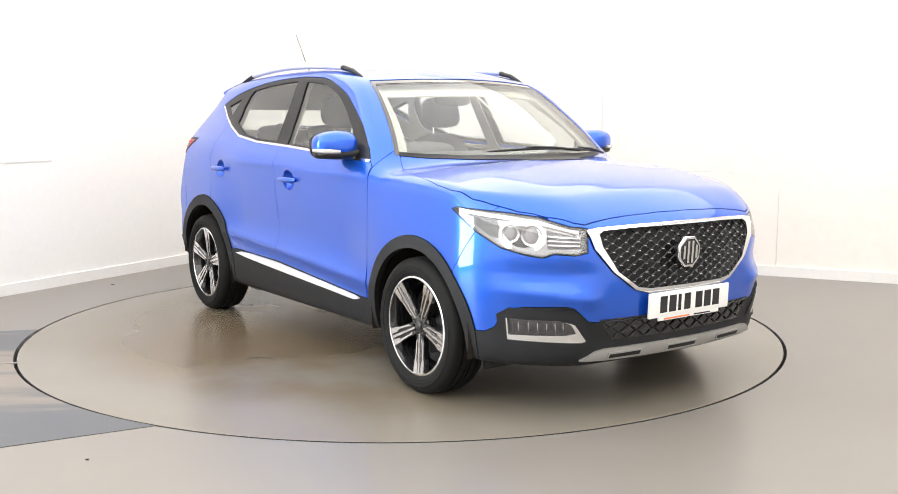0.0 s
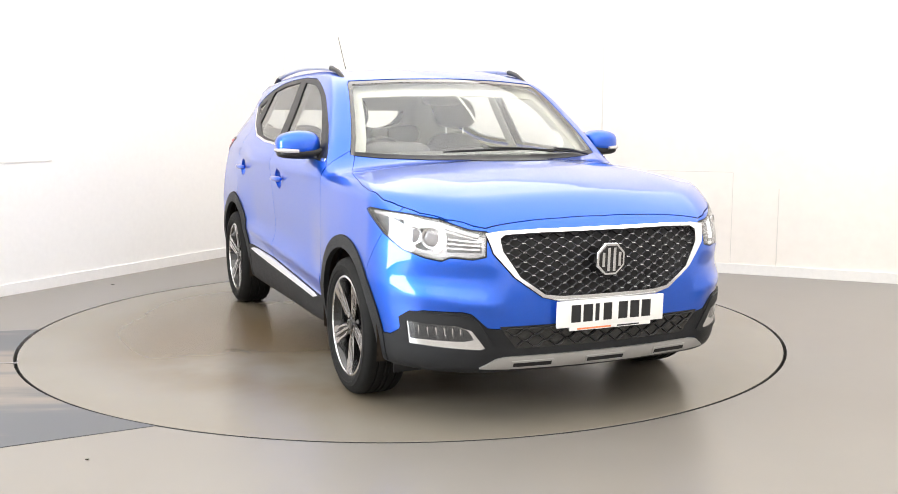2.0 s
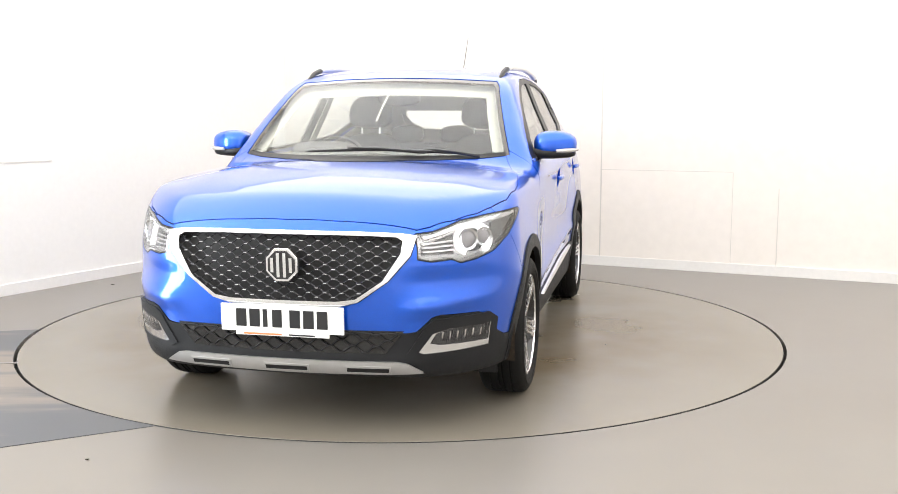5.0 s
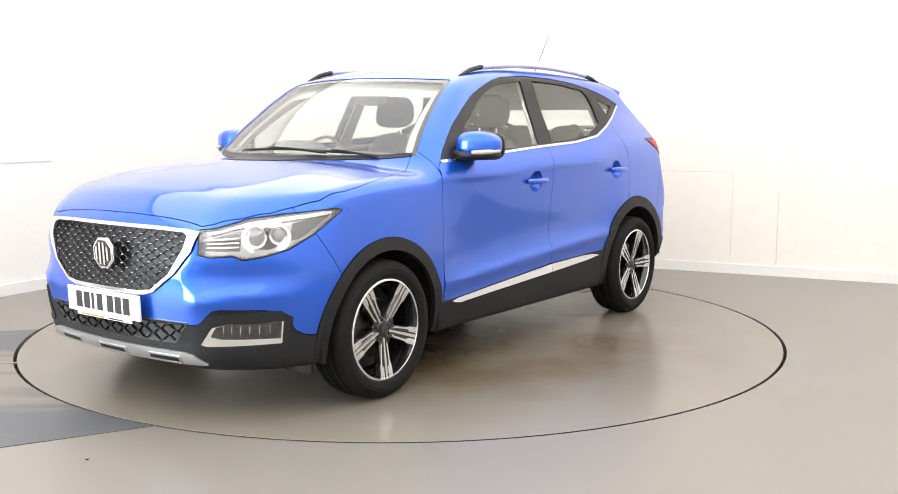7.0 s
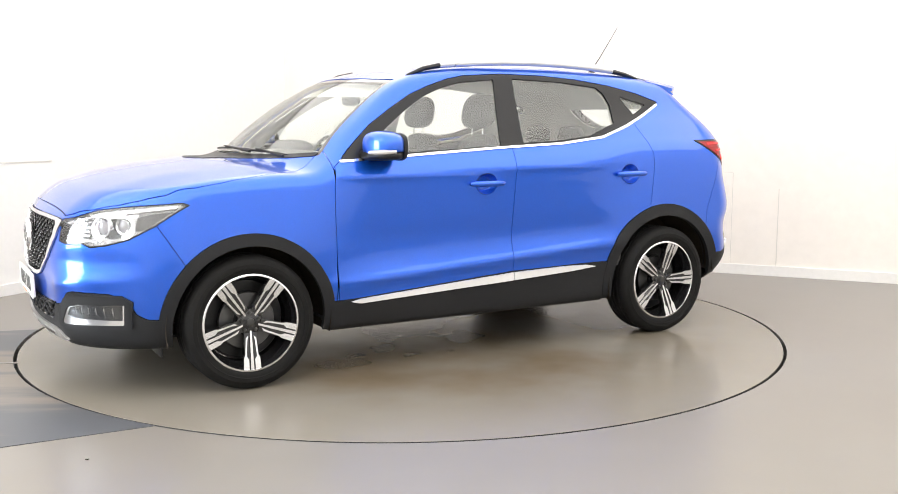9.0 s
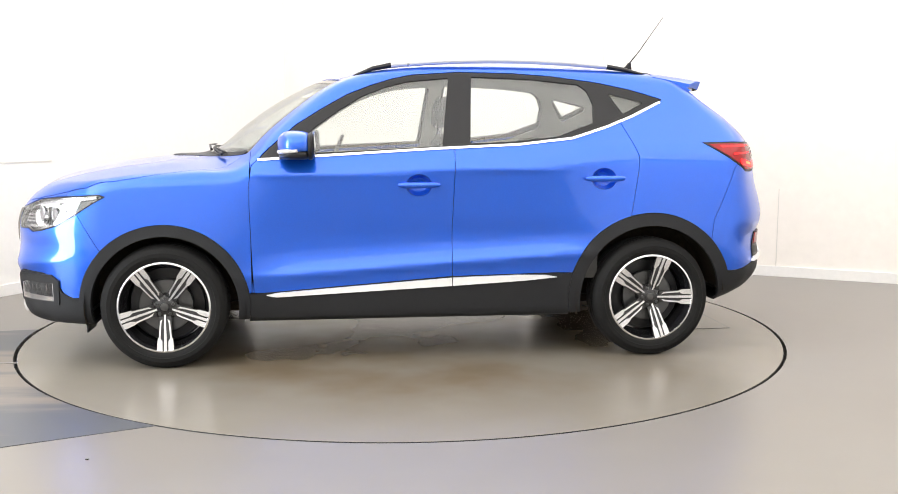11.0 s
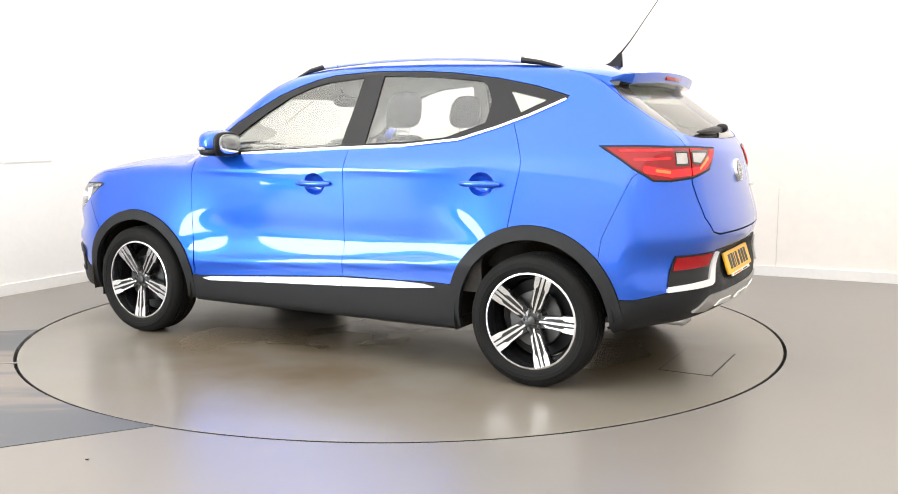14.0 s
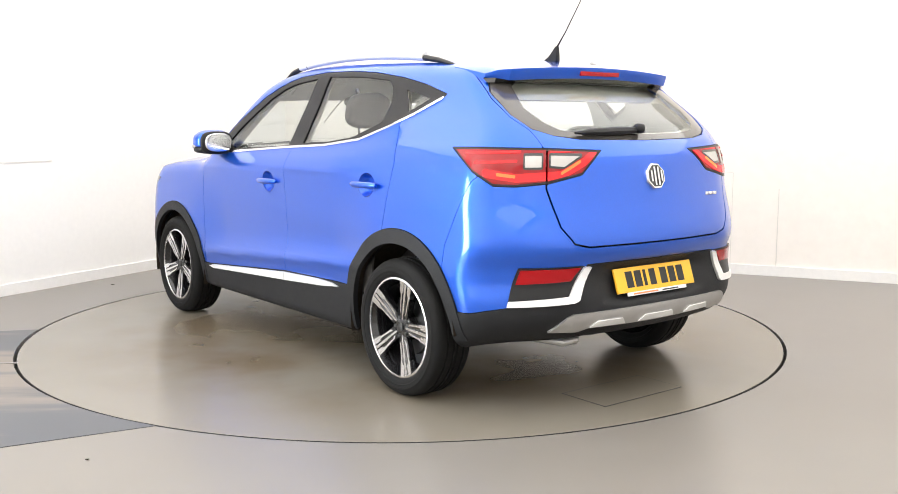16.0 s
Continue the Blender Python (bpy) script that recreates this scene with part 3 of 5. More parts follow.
def line(points, a, b, half):
    """A band of the given half width along a polyline."""
    pts = np.array(points, float)

    def at(p):
        u = p[..., 0] if a == 0 else np.abs(p[..., 1]) if a == 1 else np.abs(p[..., 1]) - (p[..., 0] - 2.0) if a == 3 else np.abs(p[..., 1]) + (p[..., 0] + 2.0)
        w = p[..., 2] if b == 2 else np.abs(p[..., 1])
        best = np.full(u.shape, 1e9)
        for (x0, y0), (x1, y1) in zip(pts[:-1], pts[1:]):
            dx, dy = x1 - x0, y1 - y0
            t = np.clip(((u - x0) * dx + (w - y0) * dy) / (dx * dx + dy * dy), 0, 1)
            best = np.minimum(best, (u - x0 - t * dx) ** 2 + (w - y0 - t * dy) ** 2)
        return np.sqrt(best) - half
    return at


def both(*gs):
    return lambda p: np.maximum.reduce([g(p) for g in gs])


def either(*gs):
    return lambda p: np.minimum.reduce([g(p) for g in gs])


def less(g, *cuts, gap=0.0028):
    """g without the cuts, a gap away from them."""
    return lambda p: np.maximum.reduce([g(p)] + [gap - c(p) for c in cuts])


def grow(g, r):
    return lambda p: g(p) - r


def half_space(axis, sign, value):
    """Points whose coordinate (|y| for 1, y itself for 5) is above value (sign 1) or below it (-1)."""
    return lambda p: sign * (value - (np.abs(p[..., 1]) if axis == 1 else p[..., 1] if axis == 5 else p[..., axis]))


def round_arch(cx, cz, r, power=2.0):
    return lambda p: both(lambda q: (np.abs(q[..., 0] - cx) ** power + np.abs(q[..., 2] - cz) ** power) ** (1 / power) - r, half_space(1, 1, 0.60))(p)


BELT = [(0.80, 1.075), (0.56, 1.090), (-0.12, 1.130), (-0.56, 1.150), (-0.86, 1.183), (-1.06, 1.245), (-1.21, 1.302), (-1.375, 1.378)]
DLO_TOP = [(-1.39, 1.395), (-1.22, 1.445), (-1.02, 1.485), (-0.77, 1.518), (-0.55, 1.533), (-0.26, 1.538), (-0.01, 1.522),
           (0.10, 1.500), (0.22, 1.462), (0.34, 1.415), (0.47, 1.342), (0.605, 1.258), (0.70, 1.178), (0.785, 1.100)]
outboard = half_space(1, 1, 0.45)
dlo = both(polygon(BELT + DLO_TOP, 0, 2), outboard)
glass_front = both(polygon([(0.66, 1.105), (0.60, 1.17), (0.51, 1.245), (0.39, 1.33), (0.26, 1.408), (0.14, 1.456), (0.02, 1.487),
                            (-0.205, 1.508), (-0.155, 1.145), (0.30, 1.122)], 0, 2), outboard)
glass_rear = both(polygon([(-0.33, 1.515), (-0.66, 1.502), (-0.92, 1.475), (-0.965, 1.44), (-0.995, 1.37), (-0.985, 1.268), (-0.78, 1.195), (-0.56, 1.170), (-0.305, 1.158)], 0, 2), outboard)
glass_quarter = both(polygon([(-1.085, 1.425), (-1.285, 1.378), (-1.16, 1.318)], 0, 2), outboard)
windscreen = both(polygon([(-0.05, 1.085), (0.40, 1.087), (0.60, 1.094), (0.715, 1.105), (0.70, 1.15), (0.585, 1.470), (0.565, 1.495), (0.30, 1.508), (-0.05, 1.514)], 1, 2), half_space(0, 1, 0.15))
hood = both(polygon([(0.80, -0.1), (0.80, 0.66), (0.92, 0.715), (1.00, 0.752), (1.10, 0.783), (1.22, 0.810), (1.40, 0.838), (1.53, 0.845), (1.66, 0.828), (1.76, 0.785), (1.85, 0.735), (1.946, 0.66), (2.02, 0.575),
                     (2.044, 0.53), (2.052, 0.40), (2.066, 0.20), (2.074, -0.1)], 0, 1), half_space(2, 1, 0.80))
arch_in_f, arch_out_f = round_arch(1.287, 0.318, 0.372), round_arch(1.287, 0.318, 0.430)
arch_in_r, arch_out_r = round_arch(-1.290, 0.325, 0.390), round_arch(-1.290, 0.328, 0.455)
sill = both(polygon([(0.90, 0.383), (0.77, 0.386), (-0.20, 0.456), (-0.77, 0.466), (-0.95, 0.462), (-0.95, 0.0), (0.95, 0.0)], 0, 2), half_space(1, 1, 0.6))
door_front = both(polygon([(0.775, 1.10), (0.835, 1.05), (0.848, 0.96), (0.850, 0.84), (0.842, 0.56), (0.825, 0.20), (-0.20, 0.20), (-0.200, 0.71), (-0.210, 0.94), (-0.218, 1.13), (-0.26, 1.55),
                           (0.0, 1.55), (0.3, 1.48), (0.66, 1.27)], 0, 2), half_space(1, 1, 0.5), half_space(2, -1, 1.137))
door_rear = both(polygon([(-0.200, 0.20), (-0.200, 0.71), (-0.210, 0.94), (-0.218, 1.13), (-0.26, 1.60), (-1.00, 1.60), (-1.022, 1.485), (-1.08, 1.37), (-1.14, 1.26), (-1.195, 1.15), (-1.218, 1.09), (-1.215, 1.03), (-1.17, 0.78), (-1.16, 0.20)], 0, 2), half_space(1, 1, 0.5), half_space(2, -1, 1.30))
bumper_f = polygon([(1.735, 0.84), (1.60, 0.62), (1.55, 0.0), (2.6, 0.0), (2.6, 1.2), (1.95, 1.2)], 0, 2)
fender = both(half_space(0, 1, 0.848), half_space(2, -1, 1.125), half_space(2, 1, 0.30))
headlight = both(polygon([(0.46, 0.727), (0.53, 0.716), (0.66, 0.722), (0.72, 0.705), (0.83, 0.715), (0.98, 0.742), (1.13, 0.80), (1.305, 0.893), (1.27, 0.903), (0.95, 0.888), (0.76, 0.873), (0.57, 0.834), (0.47, 0.826)], 3, 2), half_space(0, 1, 1.3))
black_f = both(polygon([(-0.1, 0.432), (0.50, 0.428), (0.54, 0.434), (0.60, 0.492), (0.63, 0.500), (0.755, 0.494), (0.80, 0.470), (0.815, 0.40), (0.835, 0.374), (1.0, 0.362), (1.0, -1), (-0.1, -1)], 1, 2), half_space(0, 1, 1.4))
GRILLE = [(-0.1, 0.833), (0.30, 0.831), (0.47, 0.826), (0.535, 0.818), (0.515, 0.74), (0.43, 0.64), (0.31, 0.555), (0.23, 0.535), (-0.1, 0.533)]
grille = both(polygon(GRILLE, 1, 2), half_space(0, 1, 1.8))
tail = both(polygon([(0.297, 1.147), (0.35, 1.10), (0.41, 1.046), (0.61, 1.012), (0.80, 1.0), (0.933, 1.003), (1.06, 1.06), (1.20, 1.160), (1.0, 1.163), (0.63, 1.158)], 4, 2), half_space(0, -1, -1.3))
gate = both(polygon([(-0.1, 1.70), (0.50, 1.70), (0.517, 1.533), (0.60, 1.47), (0.625, 1.37), (0.627, 1.29), (0.59, 1.235), (0.571, 1.145), (0.592, 0.99), (0.557, 0.83), (0.504, 0.762), (0.434, 0.746), (-0.1, 0.746)], 1, 2), half_space(0, -1, -1.43))
backlight = both(polygon([(-0.1, 1.462), (0.57, 1.464), (0.610, 1.40), (0.616, 1.30), (0.578, 1.240), (0.50, 1.212), (0.377, 1.196), (-0.1, 1.188)], 1, 2), half_space(0, -1, -1.50))
bumper_r = polygon([(-1.765, 1.02), (-1.64, 0.74), (-1.55, 0.0), (-2.6, 0.0), (-2.6, 1.05), (-1.80, 1.05)], 0, 2)
black_r = both(polygon([(-0.1, 0.665), (0.425, 0.665), (0.47, 0.60), (0.50, 0.506), (0.752, 0.492), (0.82, 0.477), (0.86, 0.462), (1.0, 0.455), (1.0, -1), (-0.1, -1)], 1, 2), half_space(0, -1, -1.4))
arches = (arch_in_f, arch_in_r)
black_all = (arch_out_f, arch_out_r, sill)


def sided(g, s):
    return both(g, lambda p: -s * p[..., 1])


def build_shell(car):
    everywhere = half_space(2, 1, -5)
    # unibody: roof, pillars and rear quarters
    part_body = panel("body", less(everywhere, hood, windscreen, dlo, door_front, door_rear, gate, tail, headlight, fender, bumper_f, bumper_r, *black_all, both(half_space(2, -1, 0.30))), M["paint"], car)
    panel("hood", less(hood, windscreen, headlight), M["paint"], car, thick=0.02)
    panel("front_bumper", less(both(bumper_f, half_space(2, 1, 0.33)), hood, headlight, black_f, grille, arch_out_f), M["paint"], car)
    panel("front_lower_bumper", less(both(black_f, bumper_f), arch_in_f, gap=0.001), M["cladding"], car, "dark grey textured plastic lower bumper", out=0.004)
    panel("rear_bumper", less(both(bumper_r, half_space(2, 1, 0.36)), grow(gate, 0.005), tail, black_r, arch_out_r), M["paint"], car)
    panel("rear_lower_bumper", less(both(black_r, bumper_r), arch_in_r, gap=0.001), M["cladding"], car, "dark grey textured plastic lower bumper", out=0.004)
    for s in (1, -1):
        panel("front_wing", sided(less(fender, hood, windscreen, headlight, bumper_f, door_front, dlo, *black_all), s), M["paint"], car)
        panel("front_door", sided(less(less(both(door_front, half_space(2, 1, 0.33)), dlo, arch_out_f, sill), handle_cup(*HANDLES[0]), gap=0.0018), s), M["paint"], car)
        panel("rear_door", sided(less(less(both(door_rear, half_space(2, 1, 0.33)), dlo, arch_out_r, sill, door_front), handle_cup(*HANDLES[1]), gap=0.0018), s), M["paint"], car)
        panel("front_arch", sided(both(less(arch_out_f, arch_in_f, gap=0), half_space(2, 1, 0.25)), s), M["cladding"], car, "dark grey plastic wheel arch trim", out=0.008, thick=0.026)
        panel("rear_arch", sided(both(less(arch_out_r, arch_in_r, gap=0), lambda p: 0.25 + 0.085 * step(1.3, 1.6, -p[..., 0]) - p[..., 2]), s), M["cladding"], car, "dark grey plastic wheel arch trim", out=0.008, thick=0.026)
        panel("sill", sided(less(sill, arch_out_f, arch_out_r, gap=0.001), s), M["cladding"], car, "dark grey plastic sill cladding", out=0.006, thick=0.03)
        panel("window_surround", sided(less(dlo, glass_front, glass_rear, glass_quarter, gap=0), s), M["black"], car, "satin black window frame", out=-0.002)
        for name, g in (("front_window", glass_front), ("rear_window", glass_rear), ("quarter_window", glass_quarter)):
            ob = panel(name, sided(grow(g, 0.004), s), M["glass"], car, "clear side window glass", out=-0.008, thick=0.004)
            ob.visible_shadow = False
    ob = panel("windscreen", grow(windscreen, -0.014), M["glass"], car, "clear windscreen", out=-0.004, thick=0.005)
    ob.visible_shadow = False
    panel("windscreen_seal", less(windscreen, grow(windscreen, -0.016), gap=0), M["tint"], car, "dark windscreen border", out=-0.003)
    panel("tailgate", less(gate, backlight, tail), M["paint"], car)
    # dark inner shell behind the joints
    panel("inner_shell", less(half_space(2, -1, 1.07), *[grow(a, 0.02) for a in arches], gap=0), M["black"], car, "black underbody and inner panels", out=-0.058, thick=0.004)



def top_at(x, y):
    """Height of the bonnet, windscreen and roof surface."""
    ws, hd = float(step(0.05, 0.65, x)), float(step(0.92, 1.60, x))
    lag = (0.35 * ws * (1 - hd) + 0.14 * hd) * y * y
    return float(top_mid(x + lag)) - (0.10 * (1 - hd) + 0.085 * hd) * y * y


def crossing(point, a, b):
    """Where the skin lies between a (inside) and b (outside)."""
    for _ in range(30):
        m = (a + b) / 2
        a, b = (m, b) if float(body_field(np.array(point(m)))) < 0 else (a, m)
    return a


def roof_at(x, y):
    return crossing(lambda z: (x, y, z), 1.2, 1.75)


def side_at(x, z):
    return crossing(lambda y: (x, y, z), 0.2, 1.0)


def nose_at(y, z):
    return float(front_mid(z)) - 0.17 * y * y - 2.1 * max(abs(y) - 0.5, 0) ** 2


def tail_at(y, z):
    return float(rear_mid(z)) + 0.20 * y * y + 1.1 * max(abs(y) - 0.5, 0) ** 2


def prism_bm(outline, y0, y1, bevel=0.0):
    """An outline of (x, z) points pushed along y; y1 may be a function of (x, z)."""
    bm = bmesh.new()
    far = y1 if callable(y1) else (lambda x, z: y1)
    a = [bm.verts.new((x, y0, z)) for x, z in outline]
    b = [bm.verts.new((x, far(x, z), z)) for x, z in outline]
    bm.faces.new(a)
    bm.faces.new(b)
    n = len(a)
    for i in range(n):
        bm.faces.new((a[i], a[(i + 1) % n], b[(i + 1) % n], b[i]))
    bmesh.ops.recalc_face_normals(bm, faces=bm.faces)
    if bevel > 0:
        bmesh.ops.bevel(bm, geom=bm.edges[:], offset=bevel, segments=1, affect="EDGES")
    return bm


def rounded_bm(cx, cy, cz, ax, ay, az, power=2.6, steps=20, low=-1.0, high=1.0, shape=None):
    """A rounded block; low and high cut it flat (as shares of its half height)."""
    bm = bmesh.new()
    bmesh.ops.create_uvsphere(bm, u_segments=steps * 2, v_segments=steps, radius=1)
    for v in bm.verts:
        c = v.co
        k = (abs(c.x) ** power + abs(c.y) ** power + abs(c.z) ** power) ** (-1 / power)
        c = c * k
        z = min(max(c.z, low), high)
        c = Vector((c.x, c.y, z))
        if shape:
            c = Vector(shape(c))
        v.co = Vector((cx + ax * c.x, cy + ay * c.y, cz + az * c.z))
    bmesh.ops.remove_doubles(bm, verts=bm.verts, dist=1e-5)
    return bm


def build_wheel(car, x, s, turn):
    """A 17 inch five-spoke wheel; its local y points outwards."""
    wheel = new("wheel")
    wheel.parent = car
    wheel.location = (x - AXIS[0], s * 0.790 - AXIS[1], WHEEL_Z)
    wheel.rotation_euler = (0, radians(turn), 0 if s > 0 else math.pi)
    tyre = [(0.232, 0.080), (0.238, 0.094), (0.250, 0.103), (0.262, 0.1045), (0.264, 0.1075), (0.284, 0.1075), (0.286, 0.1045), (0.300, 0.100), (0.311, 0.091), (0.318, 0.080)]
    tread = [(0.3215, 0.066), (0.3225, 0.052), (0.315, 0.050), (0.315, 0.043), (0.323, 0.041), (0.323, 0.016), (0.315, 0.014), (0.315, 0.006), (0.323, 0.004)]
    half = tyre + tread
    part("tyre", lathe_bm(half + [(r, -h) for r, h in half[::-1]], 96), M["rubber"], wheel, "black rubber tyre")
    part("rim", lathe_bm([(0.232, 0.088), (0.226, 0.090), (0.222, 0.080), (0.214, 0.060), (0.205, 0.03), (0.200, -0.07), (0.232, -0.09), (0.234, -0.085)], 72), M["gloss"], wheel, "gloss black alloy barrel")
    part("rim_lip", lathe_bm([(0.236, 0.086), (0.2365, 0.0935), (0.234, 0.0955), (0.2265, 0.0955), (0.225, 0.093), (0.225, 0.086), (0.236, 0.086)], 96), M["alloy"], wheel, "bright machined rim edge")
    part("brake_disc", lathe_bm([(0.05, 0.0), (0.05, 0.02), (0.135, 0.02), (0.138, 0.017), (0.138, 0.0), (0.05, 0.0)], 48), M["dark_steel"], wheel, "dark steel brake disc")
    part("brake_back", lathe_bm([(0.0001, -0.03), (0.19, -0.03), (0.199, -0.05), (0.0001, -0.05)], 48), M["black"], wheel)
    face = lambda px, pz: 0.072 + 0.020 * min((math.hypot(px, pz) / 0.226) ** 2, 1)
    under = lambda px, pz: face(px, pz) - 0.004
    part("hub", lathe_bm([(0.0001, 0.072), (0.03, 0.072), (0.045, 0.068), (0.062, 0.064), (0.068, 0.055), (0.068, 0.02), (0.0001, 0.02)], 40), M["gloss"], wheel)
    part("centre_cap", lathe_bm([(0.0001, 0.080), (0.014, 0.0795), (0.0195, 0.078), (0.021, 0.07), (0.0001, 0.07)], 32), M["dark_steel"], wheel, "dark metal centre cap")
    for k in range(5):
        a = 2 * math.pi * k / 5 - math.pi / 2
        c, d = math.cos(a), math.sin(a)
        turned = lambda r, l: (r * c - l * d, r * d + l * c)
        back = [(0.05, -0.030), (0.17, -0.035), (0.228, -0.042), (0.228, 0.042), (0.17, 0.035), (0.05, 0.030)]
        part("spoke", prism_bm([turned(*p) for p in back], 0.045, under), M["gloss"], wheel, "gloss black spoke with bright machined faces")
        spoke = [o for o in wheel.children if o.name.startswith("spoke")][-1]
        for blade in ([(0.062, 0.0125), (0.075, 0.0255), (0.155, 0.0325), (0.170, 0.0395), (0.2275, 0.0430), (0.2275, 0.0150), (0.178, 0.0150), (0.162, 0.0245), (0.085, 0.0185)],
                      [(0.040, -0.0045), (0.2275, -0.0075), (0.2275, 0.0075), (0.040, 0.0045)]):
            for flip in ((1, -1) if len(blade) > 5 else (1,)):
                pts = [turned(r, flip * l) for r, l in blade]
                part("spoke_face", prism_bm(pts, 0.06, lambda px, pz: face(px, pz) + 0.002), M["alloy"], spoke, "bright machined spoke face")
        b = a + math.pi / 5
        bolt = lathe_bm([(0.0001, 0.076), (0.007, 0.075), (0.009, 0.070), (0.009, 0.06)], 10)
        bmesh.ops.translate(bolt, verts=bolt.verts, vec=(0.045 * math.cos(b), 0, 0.045 * math.sin(b)))
        part("wheel_bolt", bolt, M["dark_steel"], wheel)
    return wheel


def build_wheel_well(car, x, s, r):
    bm = bmesh.new()
    n = 28
    end = 192 if x > 0 else 176
    a = [math.radians(-12 + (end + 12) * i / n) for i in range(n + 1)]
    rows = []
    for y in (0.875, 0.80, 0.56):
        rows.append([bm.verts.new((x + r * math.cos(t), s * y, WHEEL_Z + r * math.sin(t))) for t in a])
    for p, q in zip(rows, rows[1:]):
        for i in range(n):
            bm.faces.new((p[i], p[i + 1], q[i + 1], q[i]))
    bm.faces.new(rows[-1])
    part("wheel_well", bm, M["liner"], car, "black wheel arch liner with brown dirt", at=OFF)


def build_mirror(car, s):
    def cap(c):
        # blunt outer end, swept front
        return (c.x * (1 - 0.25 * max(c.y * s, 0)) - 0.10 * c.y * s, c.y, c.z * (1 - 0.15 * max(c.y * s, 0)))
    m = part("door_mirror", rounded_bm(0.605, s * 0.922, 1.152, 0.092, 0.112, 0.074, 2.9, 18, low=-0.45, shape=cap), M["paint"], car, "blue door mirror with black base and clear indicator", at=OFF)
    part("mirror_base", rounded_bm(0.607, s * 0.900, 1.108, 0.088, 0.128, 0.030, 3.5, 12, shape=cap), M["black"], m, "black plastic lower mirror shell")
    bm = tube_bm([(0.66, s * 0.78, 1.088), (0.645, s * 0.87, 1.103)], [0.050, 0.040], 10, 0.5)
    part("mirror_arm", bm, M["black"], m)
    pts = [(0.692, s * 0.935, 1.120), (0.680, s * 0.980, 1.122), (0.650, s * 1.016, 1.124), (0.595, s * 1.036, 1.126)]
    part("indicator", tube_bm(pts, [0.010, 0.013, 0.013, 0.009], 8, 0.9), M["clear_lamp"], m, "clear indicator lens")
    part("mirror_rim", rounded_bm(0.532, s * 0.922, 1.147, 0.020, 0.101, 0.069, 3.2, 14), M["black"], m, "black rim of the mirror glass")
    bm = rounded_bm(0.5115, s * 0.918, 1.149, 0.004, 0.084, 0.054, 3.0, 12)
    part("mirror_glass", bm, M["chrome"], m, "mirror glass")


def octagon(cy, cz, r, ry):
    return [(cy + ry * math.cos(math.pi / 8 + k * math.pi / 4), cz + r * math.sin(math.pi / 8 + k * math.pi / 4)) for k in range(8)]


def build_badge(car, x, z, r, ahead, tilt):
    """A plain octagonal emblem: bright border, dark field, bright upright bars."""
    m = Matrix.Translation((x, 0, z)) @ Matrix.Rotation(radians(tilt), 4, "Y") @ Matrix.Rotation(radians(90 if ahead > 0 else -90), 4, "Z")
    flip = Matrix.Rotation(math.pi, 4, "Z")
    def put(bm):
        bmesh.ops.transform(bm, matrix=m @ flip, verts=bm.verts)
        return bm
    badge = part("emblem", put(prism_bm(octagon(0, 0, r, r), -0.02, 0.012, 0.003)), M["chrome"], car, "octagonal chrome emblem", at=OFF)
    part("emblem_field", put(prism_bm(octagon(0, 0, r * 0.84, r * 0.84), 0.0, 0.0135)), M["gloss"], badge)
    k = r / 0.075
    strokes = [[(a - 0.0065, -h), (a + 0.0065, -h), (a + 0.0065, h), (a - 0.0065, h)] for a, h in ((-0.040, 0.030), (-0.014, 0.050), (0.014, 0.050), (0.040, 0.030))]
    for pts in strokes:
        part("emblem_bar", put(prism_bm([(a * k, b * k) for a, b in pts], 0.005, 0.0165)), M["chrome"], badge)


def build_plate(car, x, z, tilt, ahead, mat, label):
    """A number plate; its characters are plain dark bars."""
    turn = Matrix.Translation((x, 0, z)) @ Matrix.Rotation(radians(tilt), 4, "Y")
    s = 1 if ahead > 0 else -1

    def put(bm):
        bmesh.ops.transform(bm, matrix=turn, verts=bm.verts)
        return bm
    plate = part("number_plate", put(box_bm(-0.006, 0.006, -0.262, 0.262, -0.056, 0.056, 0.004)), mat, car, label, at=OFF)
    for y0, wd in ((-0.196, 0.046), (-0.138, 0.046), (-0.080, 0.020), (-0.040, 0.042), (0.034, 0.046), (0.092, 0.046), (0.150, 0.046)):
        y1 = y0 + wd
        part("character_bar", put(box_bm(s * 0.005 - 0.002, s * 0.005 + 0.002, *sorted((s * y0, s * y1)), -0.036, 0.038, 0.001, 1)), M["ink"], plate)
    strip = part("plate_strip", put(box_bm(-0.004, 0.004, -0.20, 0.20, -0.072, -0.054, 0.002)), M["white_plate"], plate, "narrow printed strip under the plate")
    part("strip_print", put(box_bm(s * 0.003 - 0.002, s * 0.003 + 0.002, *sorted((s * -0.165, s * 0.0)), -0.068, -0.061, 0.0)), M["orange_ink"], strip)
    part("strip_print", put(box_bm(s * 0.003 - 0.002, s * 0.003 + 0.002, *sorted((s * 0.03, s * 0.14)), -0.068, -0.062, 0.0)), M["ink"], strip)


